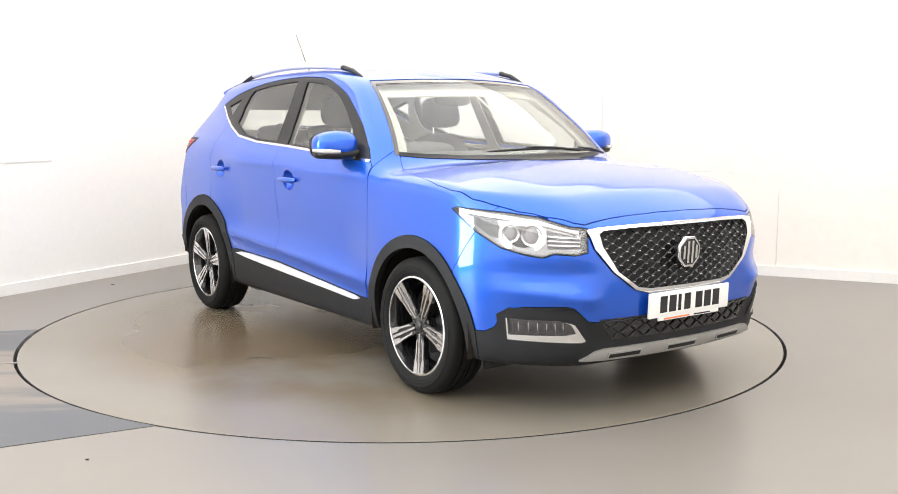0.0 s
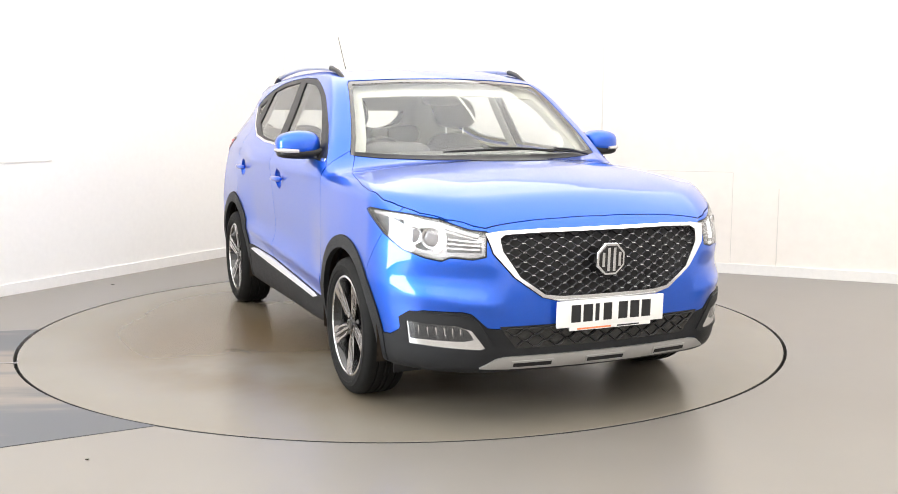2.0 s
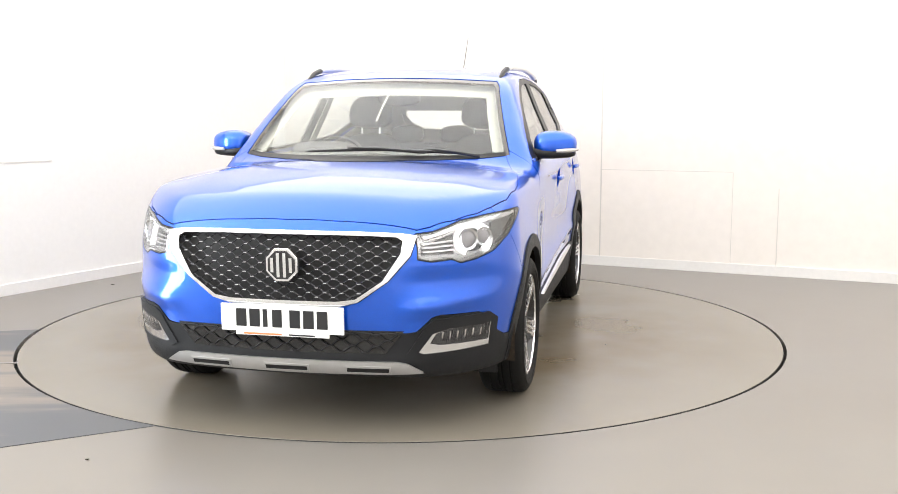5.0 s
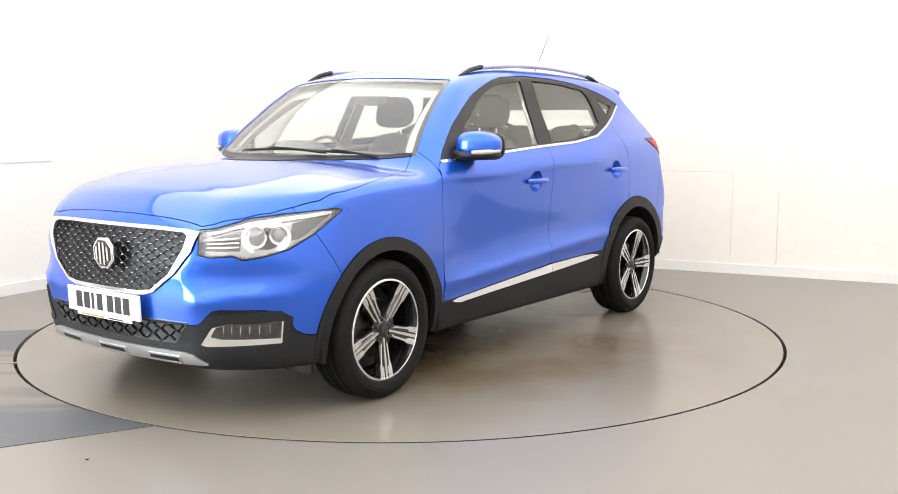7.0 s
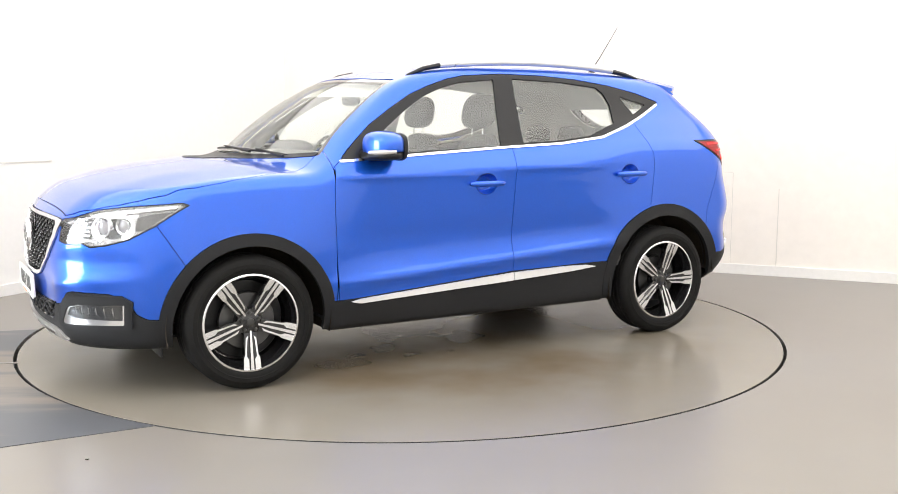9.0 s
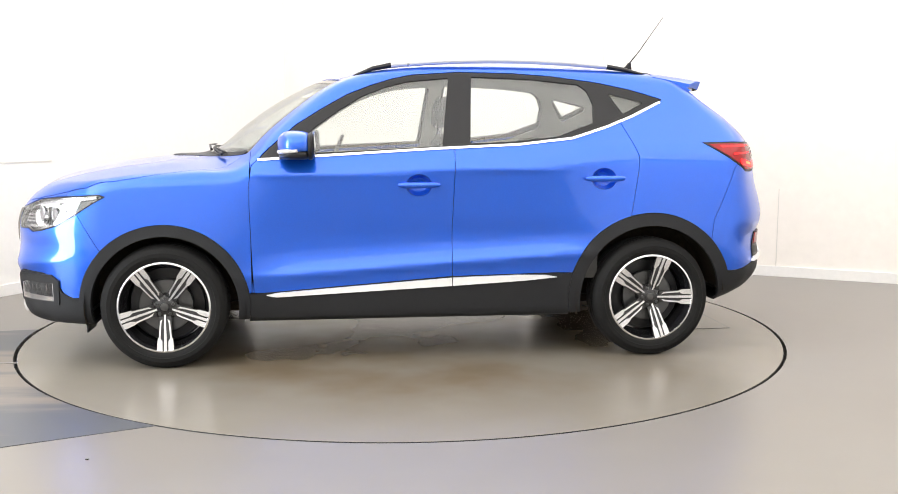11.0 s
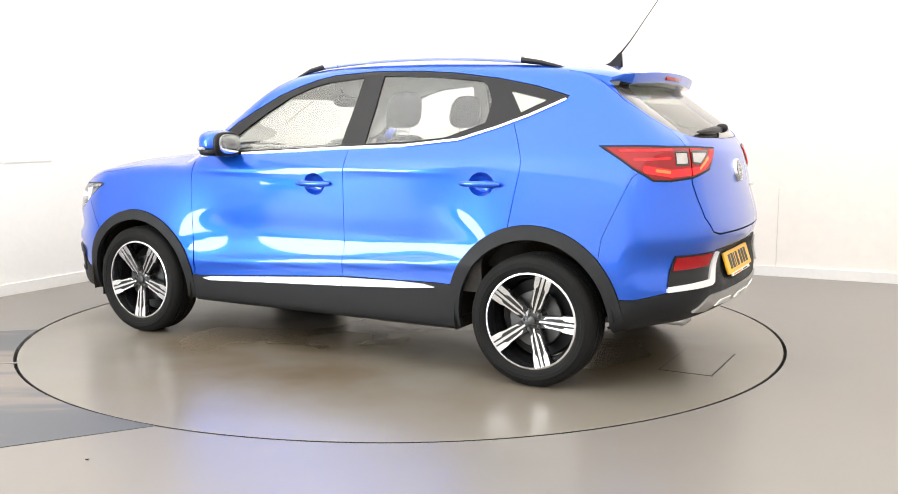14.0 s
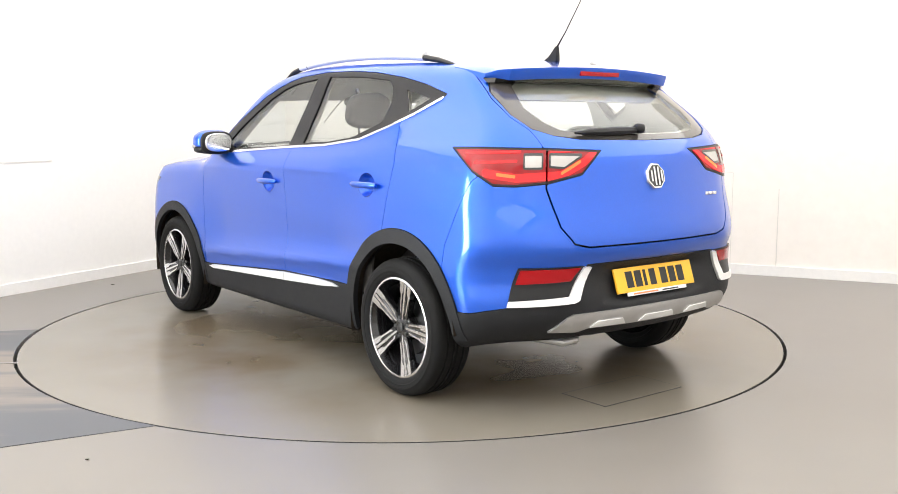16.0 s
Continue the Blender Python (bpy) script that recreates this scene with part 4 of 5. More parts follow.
def wave_bar(rows, period, height, inside, depth, radius, name, mat, car, label):
    """Rows of a wavy grille net that follow the nose."""
    for i, z0 in enumerate(rows):
        phase = math.pi * (i % 2)
        pts = []
        for k in range(-110, 111):
            y = k * 0.005
            z = z0 + height * math.cos(2 * math.pi * y / period + phase)
            p = np.array([2.0, y, z])
            if inside(p) < 0:
                pts.append((nose_at(y, z) + depth, y, z))
        if len(pts) > 4:
            part(name, tube_bm(pts, radius, 5, 0.8), mat, car, label, at=OFF)


def build_front(car):
    near = clipped(SKIN, half_space(0, 1, 1.5), 0)
    g_in = both(polygon([(-0.1, 0.817), (0.30, 0.816), (0.457, 0.811), (0.482, 0.797), (0.476, 0.748), (0.407, 0.641), (0.299, 0.567), (0.225, 0.557), (-0.1, 0.556)], 1, 2), half_space(0, 1, 1.8))
    panel("grille_back", grow(grille, -0.004), M["black"], car, "black grille opening", out=-0.045, soup=near)
    panel("grille_surround", less(grow(grille, -0.001), g_in, gap=0), M["chrome"], car, "chrome grille surround", out=0.010, thick=0.055, soup=near, fine=3)
    wave_bar([0.562 + 0.0187 * i for i in range(15)], 0.069, 0.0085, grow(g_in, 0.006), -0.012, 0.0035, "grille_bar", M["dark_chrome"], car, "dark chrome wavy grille bar")
    # small bright bars stand in for the glints on the net's crests
    b = box_bm(-0.004, 0.004, -0.008, 0.008, -0.0017, 0.0017, 0.0008, 1)
    glint = bpy.data.meshes.new("grille_glint")
    b.to_mesh(glint)
    b.free()
    glint.materials.append(M["glint"])
    for i in range(14):
        z = 0.5705 + 0.0187 * i
        for k in range(-8, 9):
            y = 0.069 * k + (0.0345 if i % 2 else 0.0)
            if g_in(np.array([2.0, y, z])) < -0.010 and math.hypot(y, z - 0.70) > 0.08:
                ob = new("grille_glint", glint)
                ob.parent = car
                ob.location = (nose_at(y, z) - 0.006 + OFF[0], y + OFF[1], z)
    build_badge(car, 2.150, 0.700, 0.074, 1, 3)
    build_plate(car, 2.168, 0.482, 2, 1, M["white_plate"], "white front number plate with dark bars")
    # lower grille, fog lamps, skid plate
    low = both(polygon([(-0.1, 0.440), (0.49, 0.440), (0.415, 0.345), (-0.1, 0.342)], 1, 2), half_space(0, 1, 1.7))
    panel("lower_grille", low, M["gloss"], car, "black lower grille", out=0.0055, thick=0.01, soup=near)
    wave_bar([0.362, 0.388, 0.414, 0.434], 0.095, 0.013, grow(low, -0.006), 0.010, 0.004, "lower_grille_bar", M["black"], car, "black wavy lower grille bar")
    panel("skid_plate", both(polygon([(-0.1, 0.312), (0.46, 0.312), (0.50, 0.305), (0.56, 0.268), (0.44, 0.262), (-0.1, 0.258)], 1, 2), half_space(0, 1, 1.7)), M["silver"], car, "silver front skid plate with three slots", out=0.014, thick=0.03, soup=near, fine=3)
    for y0, y1 in ((-0.09, 0.09), (0.255, 0.425), (-0.425, -0.255)):
        slot = both(half_space(5, 1, y0), half_space(5, -1, y1), half_space(2, 1, 0.272), half_space(2, -1, 0.289), half_space(0, 1, 1.8))
        panel("skid_slot", slot, M["black"], car, out=0.0165, thick=0.006, soup=near, fine=3)
        panel("slot_rim", less(grow(slot, 0.007), slot, gap=0), M["silver"], car, out=0.018, thick=0.01, soup=near, fine=3)
    fog = polygon([(0.790, 0.444), (0.650, 0.442), (0.607, 0.427), (0.585, 0.388), (0.62, 0.378), (0.782, 0.374)], 1, 2)
    fog_trim = polygon([(0.794, 0.446), (0.655, 0.445), (0.595, 0.427), (0.543, 0.352), (0.56, 0.345), (0.784, 0.352)], 1, 2)
    fog_rim = polygon([(0.815, 0.46), (0.79, 0.490), (0.605, 0.487), (0.575, 0.464), (0.50, 0.345), (0.53, 0.330), (0.80, 0.335)], 1, 2)
    ahead = half_space(0, 1, 1.55)
    for s in (1, -1):
        panel("fog_pod", sided(both(less(fog_rim, fog_trim, gap=0), ahead), s), M["cladding"], car, "dark plastic fog lamp surround", out=0.011, thick=0.02, soup=near, fine=3)
        pod = panel("fog_trim", sided(both(less(fog_trim, fog, gap=0), ahead), s), M["chrome"], car, "bright trim round the fog lamp", out=0.008, thick=0.03, soup=near, fine=3)
        panel("fog_reflector", sided(both(fog, ahead), s), M["bezel"], pod, out=-0.012, thick=0.005, soup=near, at=(0, 0, 0))
        panel("fog_lens", sided(both(fog, ahead), s), M["lens"], pod, "clear fog lamp lens", out=0.007, thick=0.003, soup=near, at=(0, 0, 0)).visible_shadow = False
        for k in range(6):
            y = 0.628 + 0.026 * k
            part("fog_rib", tube_bm([(nose_at(y, 0.386) - 0.001, s * y, 0.386), (nose_at(y, 0.430) - 0.001, s * (y + 0.008), 0.430)], 0.0032, 6), M["reflector"], pod)

    # headlights
    def ring(c, r0, r1):
        def at(p):
            q = (np.abs(p[..., 1]) - (p[..., 0] - 2.0) - c) / 2.0
            d = np.sqrt(q * q + (p[..., 2] - 0.795) ** 2)
            return np.maximum(r0 - d, d - r1)
        return at
    strip = line([(0.52, 0.818), (0.60, 0.832), (0.76, 0.858), (0.95, 0.873), (1.24, 0.892)], 3, 2, 0.010)
    dark = polygon([(1.00, 0.78), (1.06, 0.785), (1.26, 0.882), (1.02, 0.862)], 3, 2)
    disc = ring(0.855, -1, 0.050)
    below = polygon([(0.79, 0.765), (0.92, 0.765), (0.95, 0.70), (0.76, 0.70)], 3, 2)
    drl = less(ring(0.855, 0.051, 0.073), below, gap=0)
    for s in (1, -1):
        lamp = panel("headlight", sided(grow(headlight, -0.003), s), M["lens"], car, "clear headlight with bright ring and chrome reflectors", out=0.0, thick=0.004, soup=near, fine=3)
        lamp.visible_shadow = False
        zero = (0, 0, 0)
        inside = grow(headlight, -0.006)
        panel("lamp_rim", sided(less(headlight, inside, gap=0), s), M["gloss"], lamp, "black lamp edge", out=-0.002, thick=0.05, soup=near, fine=3, at=zero)
        panel("lamp_bowl", sided(less(headlight, disc, drl, strip, dark, gap=0), s), M["bezel"], lamp, "satin grey reflector", out=-0.034, thick=0.005, soup=near, at=zero)
        panel("lamp_dark", sided(both(less(dark, strip, gap=0), headlight), s), M["lamp_grey"], lamp, "grey lamp housing", out=-0.028, thick=0.02, soup=near, at=zero)
        cell = polygon([(0.485, 0.744), (0.70, 0.742), (0.715, 0.828), (0.60, 0.812), (0.49, 0.796)], 3, 2)
        panel("lamp_cell", sided(both(cell, inside), s), M["lamp_grey"], lamp, "dark indicator cell", out=-0.031, thick=0.004, soup=near, fine=3, at=zero)
        for k in range(3):
            bar = line([(0.50, 0.757 + 0.017 * k), (0.695, 0.760 + 0.019 * k)], 3, 2, 0.0036)
            panel("cell_bar", sided(both(bar, headlight), s), M["reflector"], lamp, out=-0.024, thick=0.006, soup=near, fine=3, at=zero)
        panel("lamp_bezel", sided(both(disc, headlight), s), M["black"], lamp, out=-0.036, thick=0.01, soup=near, at=zero)
        panel("light_ring", sided(both(drl, headlight), s), M["drl"], lamp, "lit white ring", out=-0.018, thick=0.02, soup=near, fine=3, at=zero)
        panel("light_strip", sided(both(strip, inside), s), M["reflector"], lamp, "bright upper strip", out=-0.012, thick=0.015, soup=near, fine=3, at=zero)
        for px, py, pz, r in ((1.922, 0.716, 0.795, 0.036), (1.842, 0.766, 0.800, 0.030)):
            face = Matrix.Translation((px - 0.012, s * (py - 0.010), pz)) @ Matrix.Rotation(-s * radians(52), 4, "Z") @ (Matrix.Identity(4) if s > 0 else Matrix.Rotation(math.pi, 4, "Z"))
            bm = rounded_bm(0, 0, 0, r, 0.016, r, 2.0, 14)
            bmesh.ops.transform(bm, matrix=face, verts=bm.verts)
            part("projector", bm, M["projector"], lamp, "glass projector lens")
            bm = lathe_bm([(r, -0.01), (r + 0.009, -0.01), (r + 0.009, 0.014), (r, 0.010), (r, -0.01)], 32)
            bmesh.ops.transform(bm, matrix=face, verts=bm.verts)
            part("projector_ring", bm, M["chrome"], lamp)


def build_rear(car):
    back = clipped(SKIN, half_space(0, -1, -1.2), 0)
    zero = (0, 0, 0)
    clear = both(polygon([(-0.1, 1.452), (0.45, 1.450), (0.49, 1.43), (0.53, 1.33), (0.50, 1.27), (0.44, 1.235), (0.30, 1.222), (-0.1, 1.216)], 1, 2), half_space(0, -1, -1.5))
    panel("rear_screen_border", less(grow(backlight, -0.002), clear, gap=0), M["tint"], car, "dark grey glass border of the rear screen", out=-0.003, thick=0.005, soup=back)
    ob = panel("rear_screen", clear, M["glass"], car, "clear rear screen", out=-0.003, thick=0.004, soup=back)
    ob.visible_shadow = False
    # spoiler
    wide = side_at(-1.50, 1.475) - 0.010
    bm = bmesh.new()
    low = bmesh.new()
    rows, under = [], []
    for i in range(33):
        y = wide * (i / 16 - 1)
        e = float(step(0, 1, 0.15 + (wide - abs(y)) / 0.10))
        xt = -1.712 + 0.15 * y * y + 0.085 * (1 - e)
        prof = []
        for k in range(7):
            x = -1.36 + (xt + 1.36) * k / 6
            prof.append((x, roof_at(-1.34, y) + float(top_mid(x) - top_mid(-1.34)) + 0.004 + 0.004 * (k / 6) - 0.014 * (1 - e) * (k / 6)))
        xl, zl = prof[-1]
        prof += [(xl + 0.003, zl - 0.016), (xl + 0.016, zl - 0.034 * e - 0.016), (-1.650 + 0.16 * y * y, 1.450 - 0.02 * y * y), (-1.47, 1.440)]
        rows.append([bm.verts.new((x, y, z)) for x, z in prof[:9]])
        under.append([low.verts.new((x, y, z)) for x, z in prof[8:]])
    for own, net in ((bm, rows), (low, under)):
        for p, q in zip(net, net[1:]):
            for k in range(len(p) - 1):
                own.faces.new((p[k], p[k + 1], q[k + 1], q[k]))
    for a, b in ((rows[0], under[0]), (rows[-1], under[-1])):
        bm.faces.new(a + [bm.verts.new(v.co) for v in b[1:]])
    sp = part("spoiler", bm, M["paint"], car, "blue roof spoiler with red brake light", smooth=35, at=OFF)
    part("brake_light", box_bm(-1.7085, -1.67, -0.13, 0.13, 1.482, 1.504, 0.004), M["red"], sp, "red high brake light strip")
    # blue paint in shade on the real part; the shade is coloured black here
    part("underside", low, M["gloss"], sp, "spoiler underside, its shade put in as black", smooth=35)
    # lamps
    seam = (lambda p: np.abs(np.abs(p[..., 1]) + p[..., 0] + 2.0 - 0.622) - 0.006)
    lit = line([(0.98, 1.055), (0.80, 1.035), (0.54, 1.045), (0.46, 1.075), (0.40, 1.10), (0.34, 1.137)], 4, 2, 0.017)
    white = either(polygon([(0.75, 1.079), (0.75, 1.128), (0.652, 1.128), (0.652, 1.079)], 4, 2), polygon([(0.601, 1.085), (0.601, 1.128), (0.425, 1.125), (0.52, 1.080)], 4, 2))
    for s in (1, -1):
        lamp = panel("tail_lamp", sided(less(grow(tail, -0.009), seam, white, gap=0), s), M["dark_red"], car, "red and clear tail lamp in two halves", out=0.004, thick=0.02, soup=back, fine=3)
        panel("lamp_rim", sided(less(tail, grow(tail, -0.010), gap=0), s), M["black"], lamp, "dark lamp edge", out=0.002, thick=0.04, soup=back, fine=3, at=zero)
        panel("reversing_lamp", sided(less(white, seam, gap=0), s), M["clear_lamp"], lamp, "clear reversing lamp", out=0.003, thick=0.02, soup=back, fine=3, at=zero)
        panel("clear_frame", sided(less(grow(white, 0.009), white, seam, gap=0), s), M["gloss"], lamp, out=0.0055, thick=0.01, soup=back, fine=3, at=zero)
        panel("light_band", sided(both(less(lit, seam, white, gap=0), grow(tail, -0.012)), s), M["lit_red"], lamp, "lit red light band", out=0.0062, thick=0.004, soup=back, fine=3, at=zero)
        for run in ([(0.91, 1.050), (0.81, 1.041)], [(0.535, 1.054), (0.47, 1.082), (0.43, 1.100)]):
            panel("lamp_spot", sided(both(line(run, 4, 2, 0.0065), grow(tail, -0.012)), s), M["hot_red"], lamp, "glowing orange bulb spot", out=0.0075, thick=0.004, soup=back, fine=4, at=zero)
        for run in ([(1.10, 1.137), (0.78, 1.143)], [(0.60, 1.143), (0.37, 1.146)], [(1.04, 1.098), (0.80, 1.105)]):
            panel("light_line", sided(both(line(run, 4, 2, 0.005), grow(tail, -0.012)), s), M["lit_red"], lamp, out=0.0062, thick=0.004, soup=back, fine=4, at=zero)
        # bumper pods
        pod = polygon([(0.44, 0.662), (0.715, 0.662), (0.755, 0.51), (0.505, 0.515)], 1, 2)
        far = half_space(0, -1, -1.6)
        refl = polygon([(0.462, 0.656), (0.708, 0.653), (0.722, 0.592), (0.508, 0.600)], 1, 2)
        trim = polygon([(0.410, 0.658), (0.448, 0.658), (0.523, 0.535), (0.752, 0.521), (0.757, 0.497), (0.50, 0.506), (0.476, 0.516)], 1, 2)
        panel("bumper_pod", sided(both(pod, far), s), M["black"], car, "black mesh pocket", out=0.006, thick=0.01, soup=back)
        panel("reflector", sided(both(refl, far), s), M["red"], car, "red bumper reflector", out=0.010, thick=0.01, soup=back, fine=3)
        panel("bumper_trim", sided(both(trim, far), s), M["bright_trim"], car, "chrome L-shaped bumper trim", out=0.016, thick=0.02, soup=back, fine=3)
    panel("rear_skid_plate", both(polygon([(-0.1, 0.465), (0.50, 0.458), (0.53, 0.446), (0.592, 0.388), (0.45, 0.378), (0.40, 0.392), (-0.1, 0.388)], 1, 2), half_space(0, -1, -1.6)), M["silver"], car, "silver rear skid plate", out=0.014, thick=0.03, soup=back, fine=3)
    for y0, y1 in ((-0.40, -0.20), (-0.12, 0.12), (0.20, 0.40)):
        rib = polygon([(y0, 0.398), (y1, 0.398), (y1 - 0.03, 0.424), (y0 + 0.03, 0.424)], 5, 2)
        panel("skid_rib", both(rib, half_space(0, -1, -1.6)), M["bright_trim"], car, out=0.019, thick=0.008, soup=back, fine=3)
    build_badge(car, -2.050, 1.028, 0.062, -1, 13)
    build_plate(car, -2.066, 0.575, 19, -1, M["yellow_plate"], "yellow rear number plate with dark bars")
    for k in range(3):
        part("model_badge", box_bm(-0.006, 0.006, -0.012, 0.012, -0.008, 0.008, 0.002), M["chrome"], car, at=(tail_at(0.42, 0.93) - 0.002 - AXIS[0], -0.395 - 0.03 * k - AXIS[1], 0.935))
    # rear wiper
    pts = [(tail_at(y, 1.222 + 0.03 * (0.42 - y)) - 0.022, y, 1.222 + 0.03 * (0.42 - y)) for y in (0.40, 0.33, 0.24, 0.15, 0.08, 0.03)]
    w = part("rear_wiper", tube_bm(pts, [0.006, 0.014, 0.020, 0.022, 0.018, 0.016], 8, 0.9), M["black"], car, "black rear wiper", at=OFF)
    part("wiper_pivot", rounded_bm(tail_at(0.02, 1.235) - 0.03, 0.02, 1.24, 0.03, 0.026, 0.024, 2.2, 10), M["black"], w)
    pipe = tube_bm([(-1.50, 0.50, 0.29), (-1.76, 0.47, 0.305), (-1.85, 0.45, 0.304), (-1.90, 0.41, 0.296), (-1.905, 0.34, 0.300), (-1.87, 0.30, 0.32)], 0.020, 12)
    part("exhaust_pipe", pipe, M["silver"], car, "steel exhaust pipe", at=OFF)


def build_sides(car):
    top = [(x, z) for x, z in BELT]
    for s in (1, -1):
        panel("belt_trim", sided(both(line(top, 0, 2, 0.0062), outboard), s), M["chrome"], car, "chrome trim below the side windows", out=0.005, thick=0.01, fine=3)
        panel("quarter_trim", sided(both(less(grow(glass_quarter, 0.012), glass_quarter, gap=0), outboard), s), M["trim"], car, out=-0.006, thick=0.004, fine=3)
        strip = polygon([(0.775, 0.377), (0.72, 0.388), (-0.20, 0.452), (-0.55, 0.461), (-0.70, 0.458), (-0.77, 0.446), (-0.60, 0.430), (-0.20, 0.408), (0.72, 0.366)], 0, 2)
        for x0, x1 in ((-0.198, 1.0), (-1.0, -0.203)):
            panel("sill_strip", sided(both(strip, half_space(0, 1, x0), half_space(0, -1, x1), outboard), s), M["bright_trim"], car, "bright chrome strip along the lower door", out=0.018, thick=0.014, fine=3)
        for cx, cz in HANDLES:
            depth = lambda p: -0.036 * np.clip(1.7 * (1 - ((p[..., 0] - cx) / 0.066) ** 2 - ((p[..., 2] - cz) / 0.056) ** 2), 0, 1)
            cup = panel("handle_cup", sided(handle_cup(cx, cz), s), M["paint"], car, out=depth, thick=0.004, fine=4, fresh=True)
            yy = float(side_low(cz)) + 0.022
            pts = [(cx + 0.108 - 0.018 * k, s * (yy - 0.012 * abs(k - 6) ** 2 / 36), cz + 0.002) for k in range(13)]
            part("door_handle", tube_bm(pts, [0.008, 0.0125] + [0.0145] * 9 + [0.0125, 0.008], 10, 1.1), M["paint"], car, "blue door handle", at=OFF)
        build_mirror(car, s)
        # roof rail
        y = 0.575
        pts = [(0.10 - 1.20 * k / 12, s * (y + 0.012 * (1 - ((k - 6) / 6) ** 2)), 1.582 + 0.028 * (1 - ((k - 6.0) / 6.0) ** 2) + 0.001) for k in range(13)]
        rail = part("roof_rail", tube_bm(pts, 0.0225, 12, 0.95), M["rail"], car, "silver roof rail with black feet", at=OFF)
        part("rail_foot", tube_bm([(0.345, s * 0.567, 1.487), (0.29, s * 0.57, 1.520), (0.20, s * 0.573, 1.557), (0.10, s * 0.575, 1.577)], [0.007, 0.012, 0.016, 0.0185], 10, 0.8), M["black"], rail, "black rail foot")
        part("rail_foot", tube_bm([(-1.10, s * 0.575, 1.577), (-1.20, s * 0.571, 1.562), (-1.30, s * 0.567, 1.538), (-1.36, s * 0.562, 1.518)], [0.0185, 0.016, 0.012, 0.006], 10, 0.8), M["black"], rail, "black rail foot")
        flap = box_bm(1.69, 1.700, *sorted((s * 0.62, s * 0.80)), 0.185, 0.26, 0.003)
        part("air_flap", flap, M["black"], car, "small black flap under the bumper", at=OFF)
    # aerial
    fin = prism_bm([(-1.315, 1.568), (-1.36, 1.590), (-1.395, 1.622), (-1.408, 1.640), (-1.422, 1.640), (-1.428, 1.562)], -0.013, 0.013, 0.005)
    a = part("aerial_base", fin, M["black"], car, "black aerial foot with thin rod", at=OFF)
    part("aerial_rod", tube_bm([(-1.410, 0, 1.630), (-1.47, 0, 1.702), (-1.62, 0, 1.914)], [0.005, 0.003, 0.0022], 6), M["black"], a)
    # wipers
    for y0, y1, dz in ((-0.30, 0.32, 0.0), (0.20, 0.58, 0.003)):
        pts = []
        for k in range(9):
            y = y0 + (y1 - y0) * k / 8
            x = 1.115 - 0.36 * y * y - 0.012 * k / 8
            pts.append((x, y, top_at(x, y) + 0.012 + dz))
        w = part("wiper", tube_bm(pts, [0.003] + [0.0065] * 4 + [0.0055] * 3 + [0.003], 6, 1.0), M["black"], car, "black windscreen wiper", at=OFF)
        arm = [(pts[-1][0] + 0.03, y1 + 0.01, pts[-1][2] - 0.006), (pts[5][0] + 0.03, pts[5][1], pts[5][2] + 0.008), (pts[3][0] + 0.004, pts[3][1], pts[3][2] + 0.012)]
        part("wiper_arm", tube_bm(arm, [0.008, 0.006, 0.004], 6), M["black"], w)
    panel("cowl", both(line([(-0.1, 1.090), (0.40, 1.092), (0.60, 1.099), (0.69, 1.108)], 1, 2, 0.010), half_space(0, 1, 0.6)), M["black"], car, "black scuttle panel below the windscreen", out=0.003, thick=0.02)


HANDLES = ((-0.025, 0.942), (-1.02, 0.970))


def handle_cup(cx, cz):
    return both(lambda p: (np.sqrt(((p[..., 0] - cx) / 0.066) ** 2 + ((p[..., 2] - cz) / 0.056) ** 2) - 1) * 0.056, outboard)


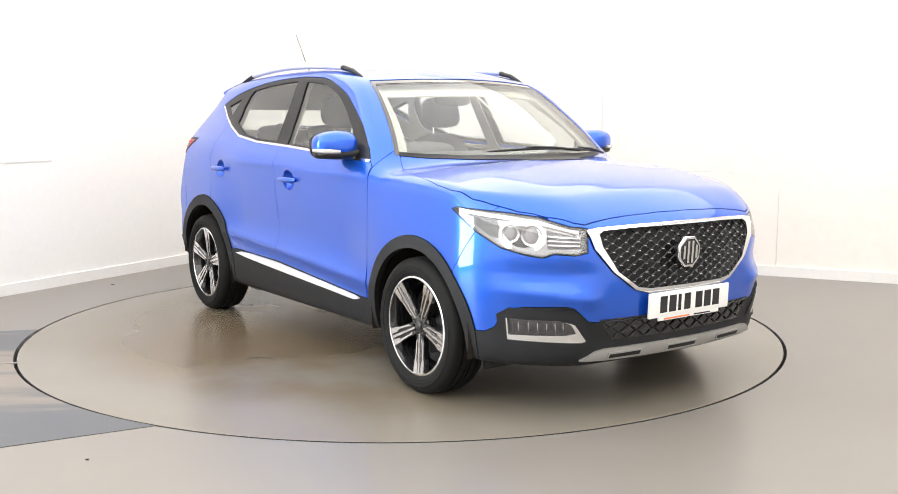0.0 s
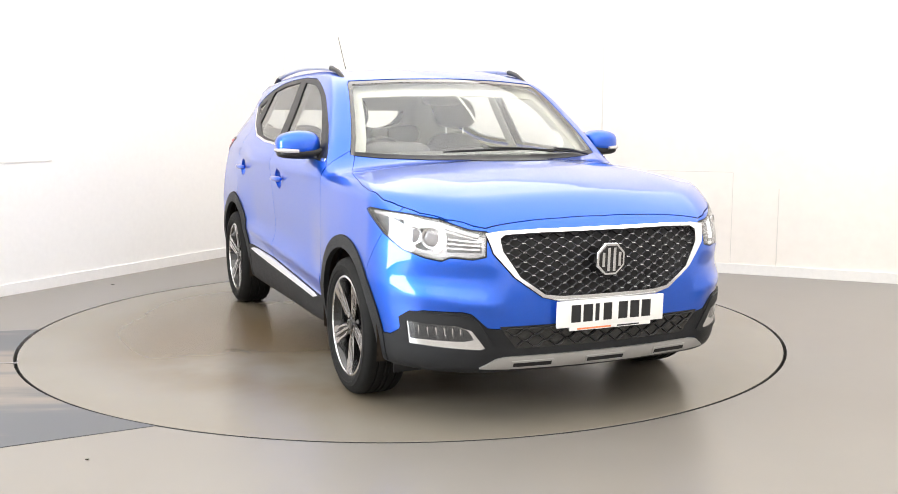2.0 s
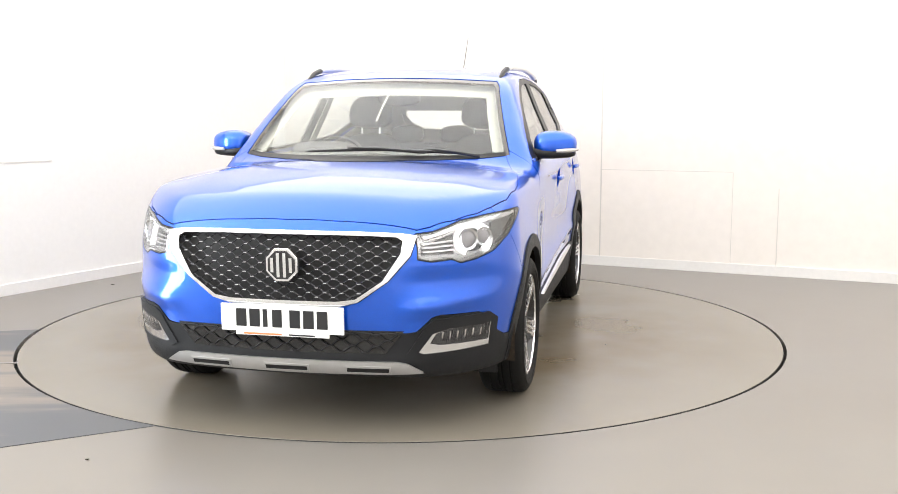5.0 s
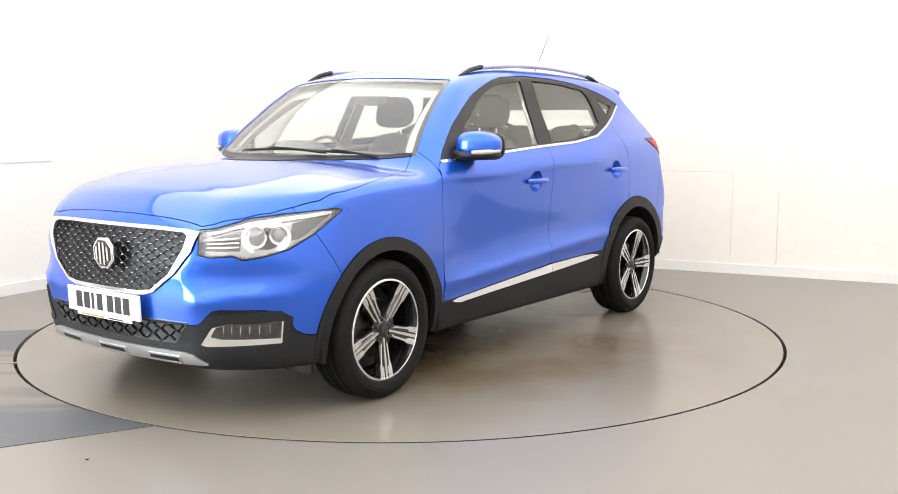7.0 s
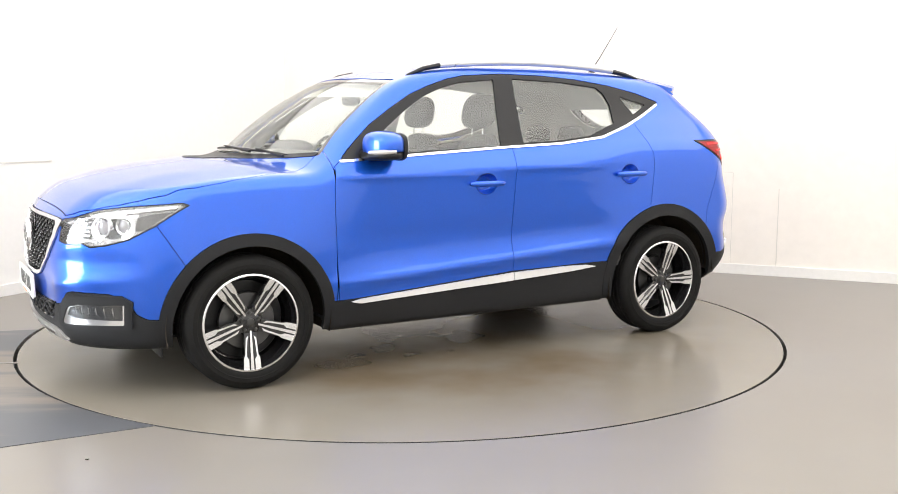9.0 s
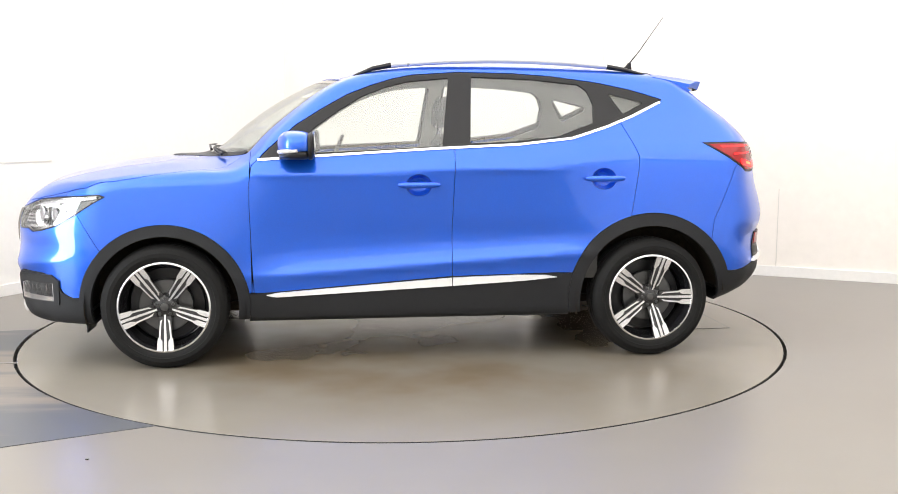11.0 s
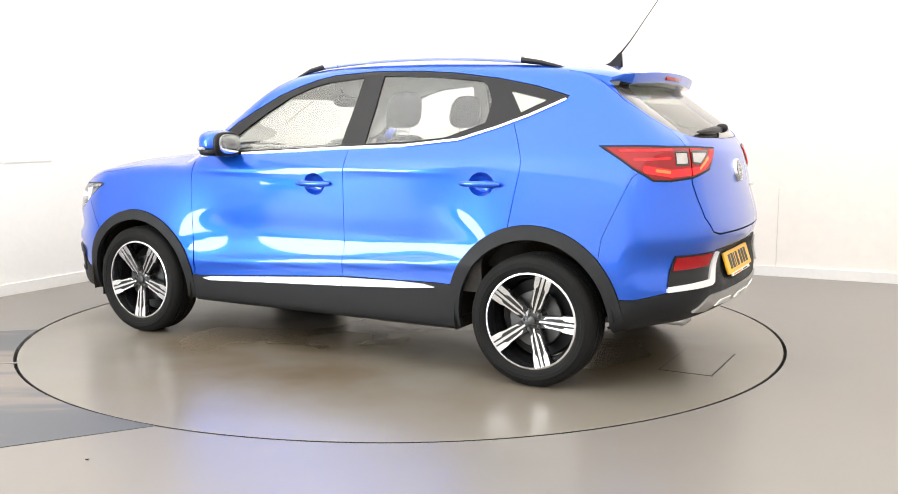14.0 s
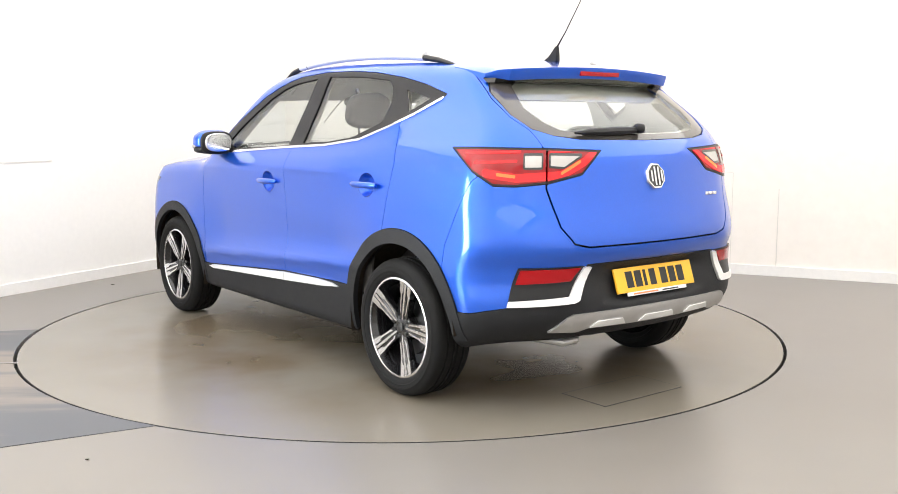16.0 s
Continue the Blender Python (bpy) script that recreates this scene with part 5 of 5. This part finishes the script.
def build_interior(car):
    zero = OFF
    openings = [grow(g, 0.02) for g in (glass_front, glass_rear, glass_quarter)] + [grow(windscreen, -0.055), grow(backlight, -0.06)]
    panel("interior_trim", less(both(half_space(2, 1, 1.09), half_space(0, -1, 0.86)), *openings, gap=0), M["trim"], car, "pale grey roof lining and pillars", out=-0.045, thick=0.006)
    for s in (1, -1):
        panel("door_card", sided(both(polygon([(0.78, 0.42), (0.78, 1.075), (-0.12, 1.115), (-0.56, 1.135), (-1.0, 1.20), (-1.0, 0.42)], 0, 2), outboard), s), M["seat"], car, "dark door lining", out=-0.06, thick=0.01)
        for x in (0.0,):
            seat = part("seat", rounded_bm(-0.02, s * 0.37, 0.62, 0.27, 0.25, 0.10, 3.2, 14), M["seat"], car, "dark fabric front seat", at=zero)
            part("backrest", rounded_bm(-0.24, s * 0.37, 0.90, 0.085, 0.245, 0.30, 3.4, 16, shape=lambda c: (c.x - 0.75 * c.z, c.y * (1 - 0.16 * max(c.z, 0)), c.z)), M["seat"], seat)
            part("headrest", rounded_bm(-0.285, s * 0.37, 1.335, 0.062, 0.140, 0.100, 3.0, 16, shape=lambda c: (c.x - 0.25 * c.z, c.y * (1 - 0.08 * c.z), c.z)), M["seat"], seat)
            for d in (-0.06, 0.06):
                part("headrest_rod", tube_bm([(-0.270, s * 0.37 + d, 1.14), (-0.280, s * 0.37 + d, 1.28)], 0.006, 8), M["chrome"], seat)
    bench = part("rear_seat", rounded_bm(-0.90, 0, 0.60, 0.28, 0.64, 0.10, 4, 14), M["seat"], car, "dark fabric rear bench", at=zero)
    part("backrest", rounded_bm(-1.15, 0, 0.86, 0.07, 0.62, 0.27, 4.5, 16, shape=lambda c: (c.x - 0.9 * c.z, c.y, c.z)), M["seat"], bench)
    for y in (-0.38, 0, 0.38):
        part("headrest", rounded_bm(-1.235, y, 1.185, 0.045, 0.125, 0.065, 2.8, 12), M["seat"], bench)
    d = part("dashboard", rounded_bm(0.72, 0, 0.915, 0.26, 0.74, 0.20, 4, 20, shape=lambda c: (c.x, c.y, c.z * (1 - 0.12 * max(-c.x, 0)))), M["dash"], car, "dark grey dashboard", at=zero)
    part("instrument_hood", rounded_bm(0.60, -0.37, 1.115, 0.10, 0.19, 0.05, 2.6, 14), M["dash"], d)
    wheel = lathe_bm([(0.172, -0.012), (0.184, -0.008), (0.188, 0.0), (0.184, 0.010), (0.172, 0.012), (0.165, 0.0), (0.172, -0.012)], 48)
    turn = Matrix.Translation((0.43, -0.37, 1.02)) @ Matrix.Rotation(radians(-24), 4, "Y") @ Matrix.Rotation(radians(90), 4, "Z")
    bmesh.ops.transform(wheel, matrix=turn, verts=wheel.verts)
    w = part("steering_wheel", wheel, M["dash"], car, "dark leather steering wheel", at=zero)
    hub = box_bm(-0.165, 0.165, -0.02, 0.015, -0.04, 0.035, 0.012)
    bmesh.ops.transform(hub, matrix=turn, verts=hub.verts)
    part("steering_hub", hub, M["dash"], w)
    mir = part("interior_mirror", rounded_bm(0.37, 0, 1.400, 0.014, 0.125, 0.036, 3, 12), M["dash"], car, "grey interior mirror under the roof", at=zero)
    part("mirror_stem", tube_bm([(0.38, 0, 1.43), (0.42, 0, 1.49)], 0.012, 8), M["dash"], mir)
    for s in (1, -1):
        v = box_bm(-0.16, 0.16, -0.006, 0.006, -0.075, 0.075, 0.006)
        bmesh.ops.transform(v, matrix=Matrix.Translation((0.27, s * 0.36, 1.470)) @ Matrix.Rotation(radians(90), 4, "Z") @ Matrix.Rotation(radians(-62), 4, "X"), verts=v.verts)
        part("sun_visor", v, M["trim"], car, "pale grey sun visor", at=zero)
    part("parcel_shelf", box_bm(-1.85, -1.32, -0.56, 0.56, 1.05, 1.065, 0.004), M["seat"], car, "dark parcel shelf", at=zero)


def build_car():
    car = new("car")
    tagged(car, "bright metallic blue compact SUV with black cladding and alloy wheels", "car")
    build_shell(car)
    build_front(car)
    build_rear(car)
    build_sides(car)
    for x, r in ((1.287, 0.405), (-1.290, 0.415)):
        for s in (1, -1):
            build_wheel_well(car, x, s, r)
    build_wheel(car, WB, 1, 0)
    build_wheel(car, -WB, 1, 18)
    build_wheel(car, WB, -1, 6)
    build_wheel(car, -WB, -1, 30)
    build_interior(car)
    return car


def motions():
    for thing in (turntable, car):
        walk(thing, [(t, pose(0, 0, 0.0, 0, 0, a)) for t, a in TURN])


build_room()
build_litter()
build_ceiling_lamps()
turntable = build_turntable()
car = build_car()
motions()
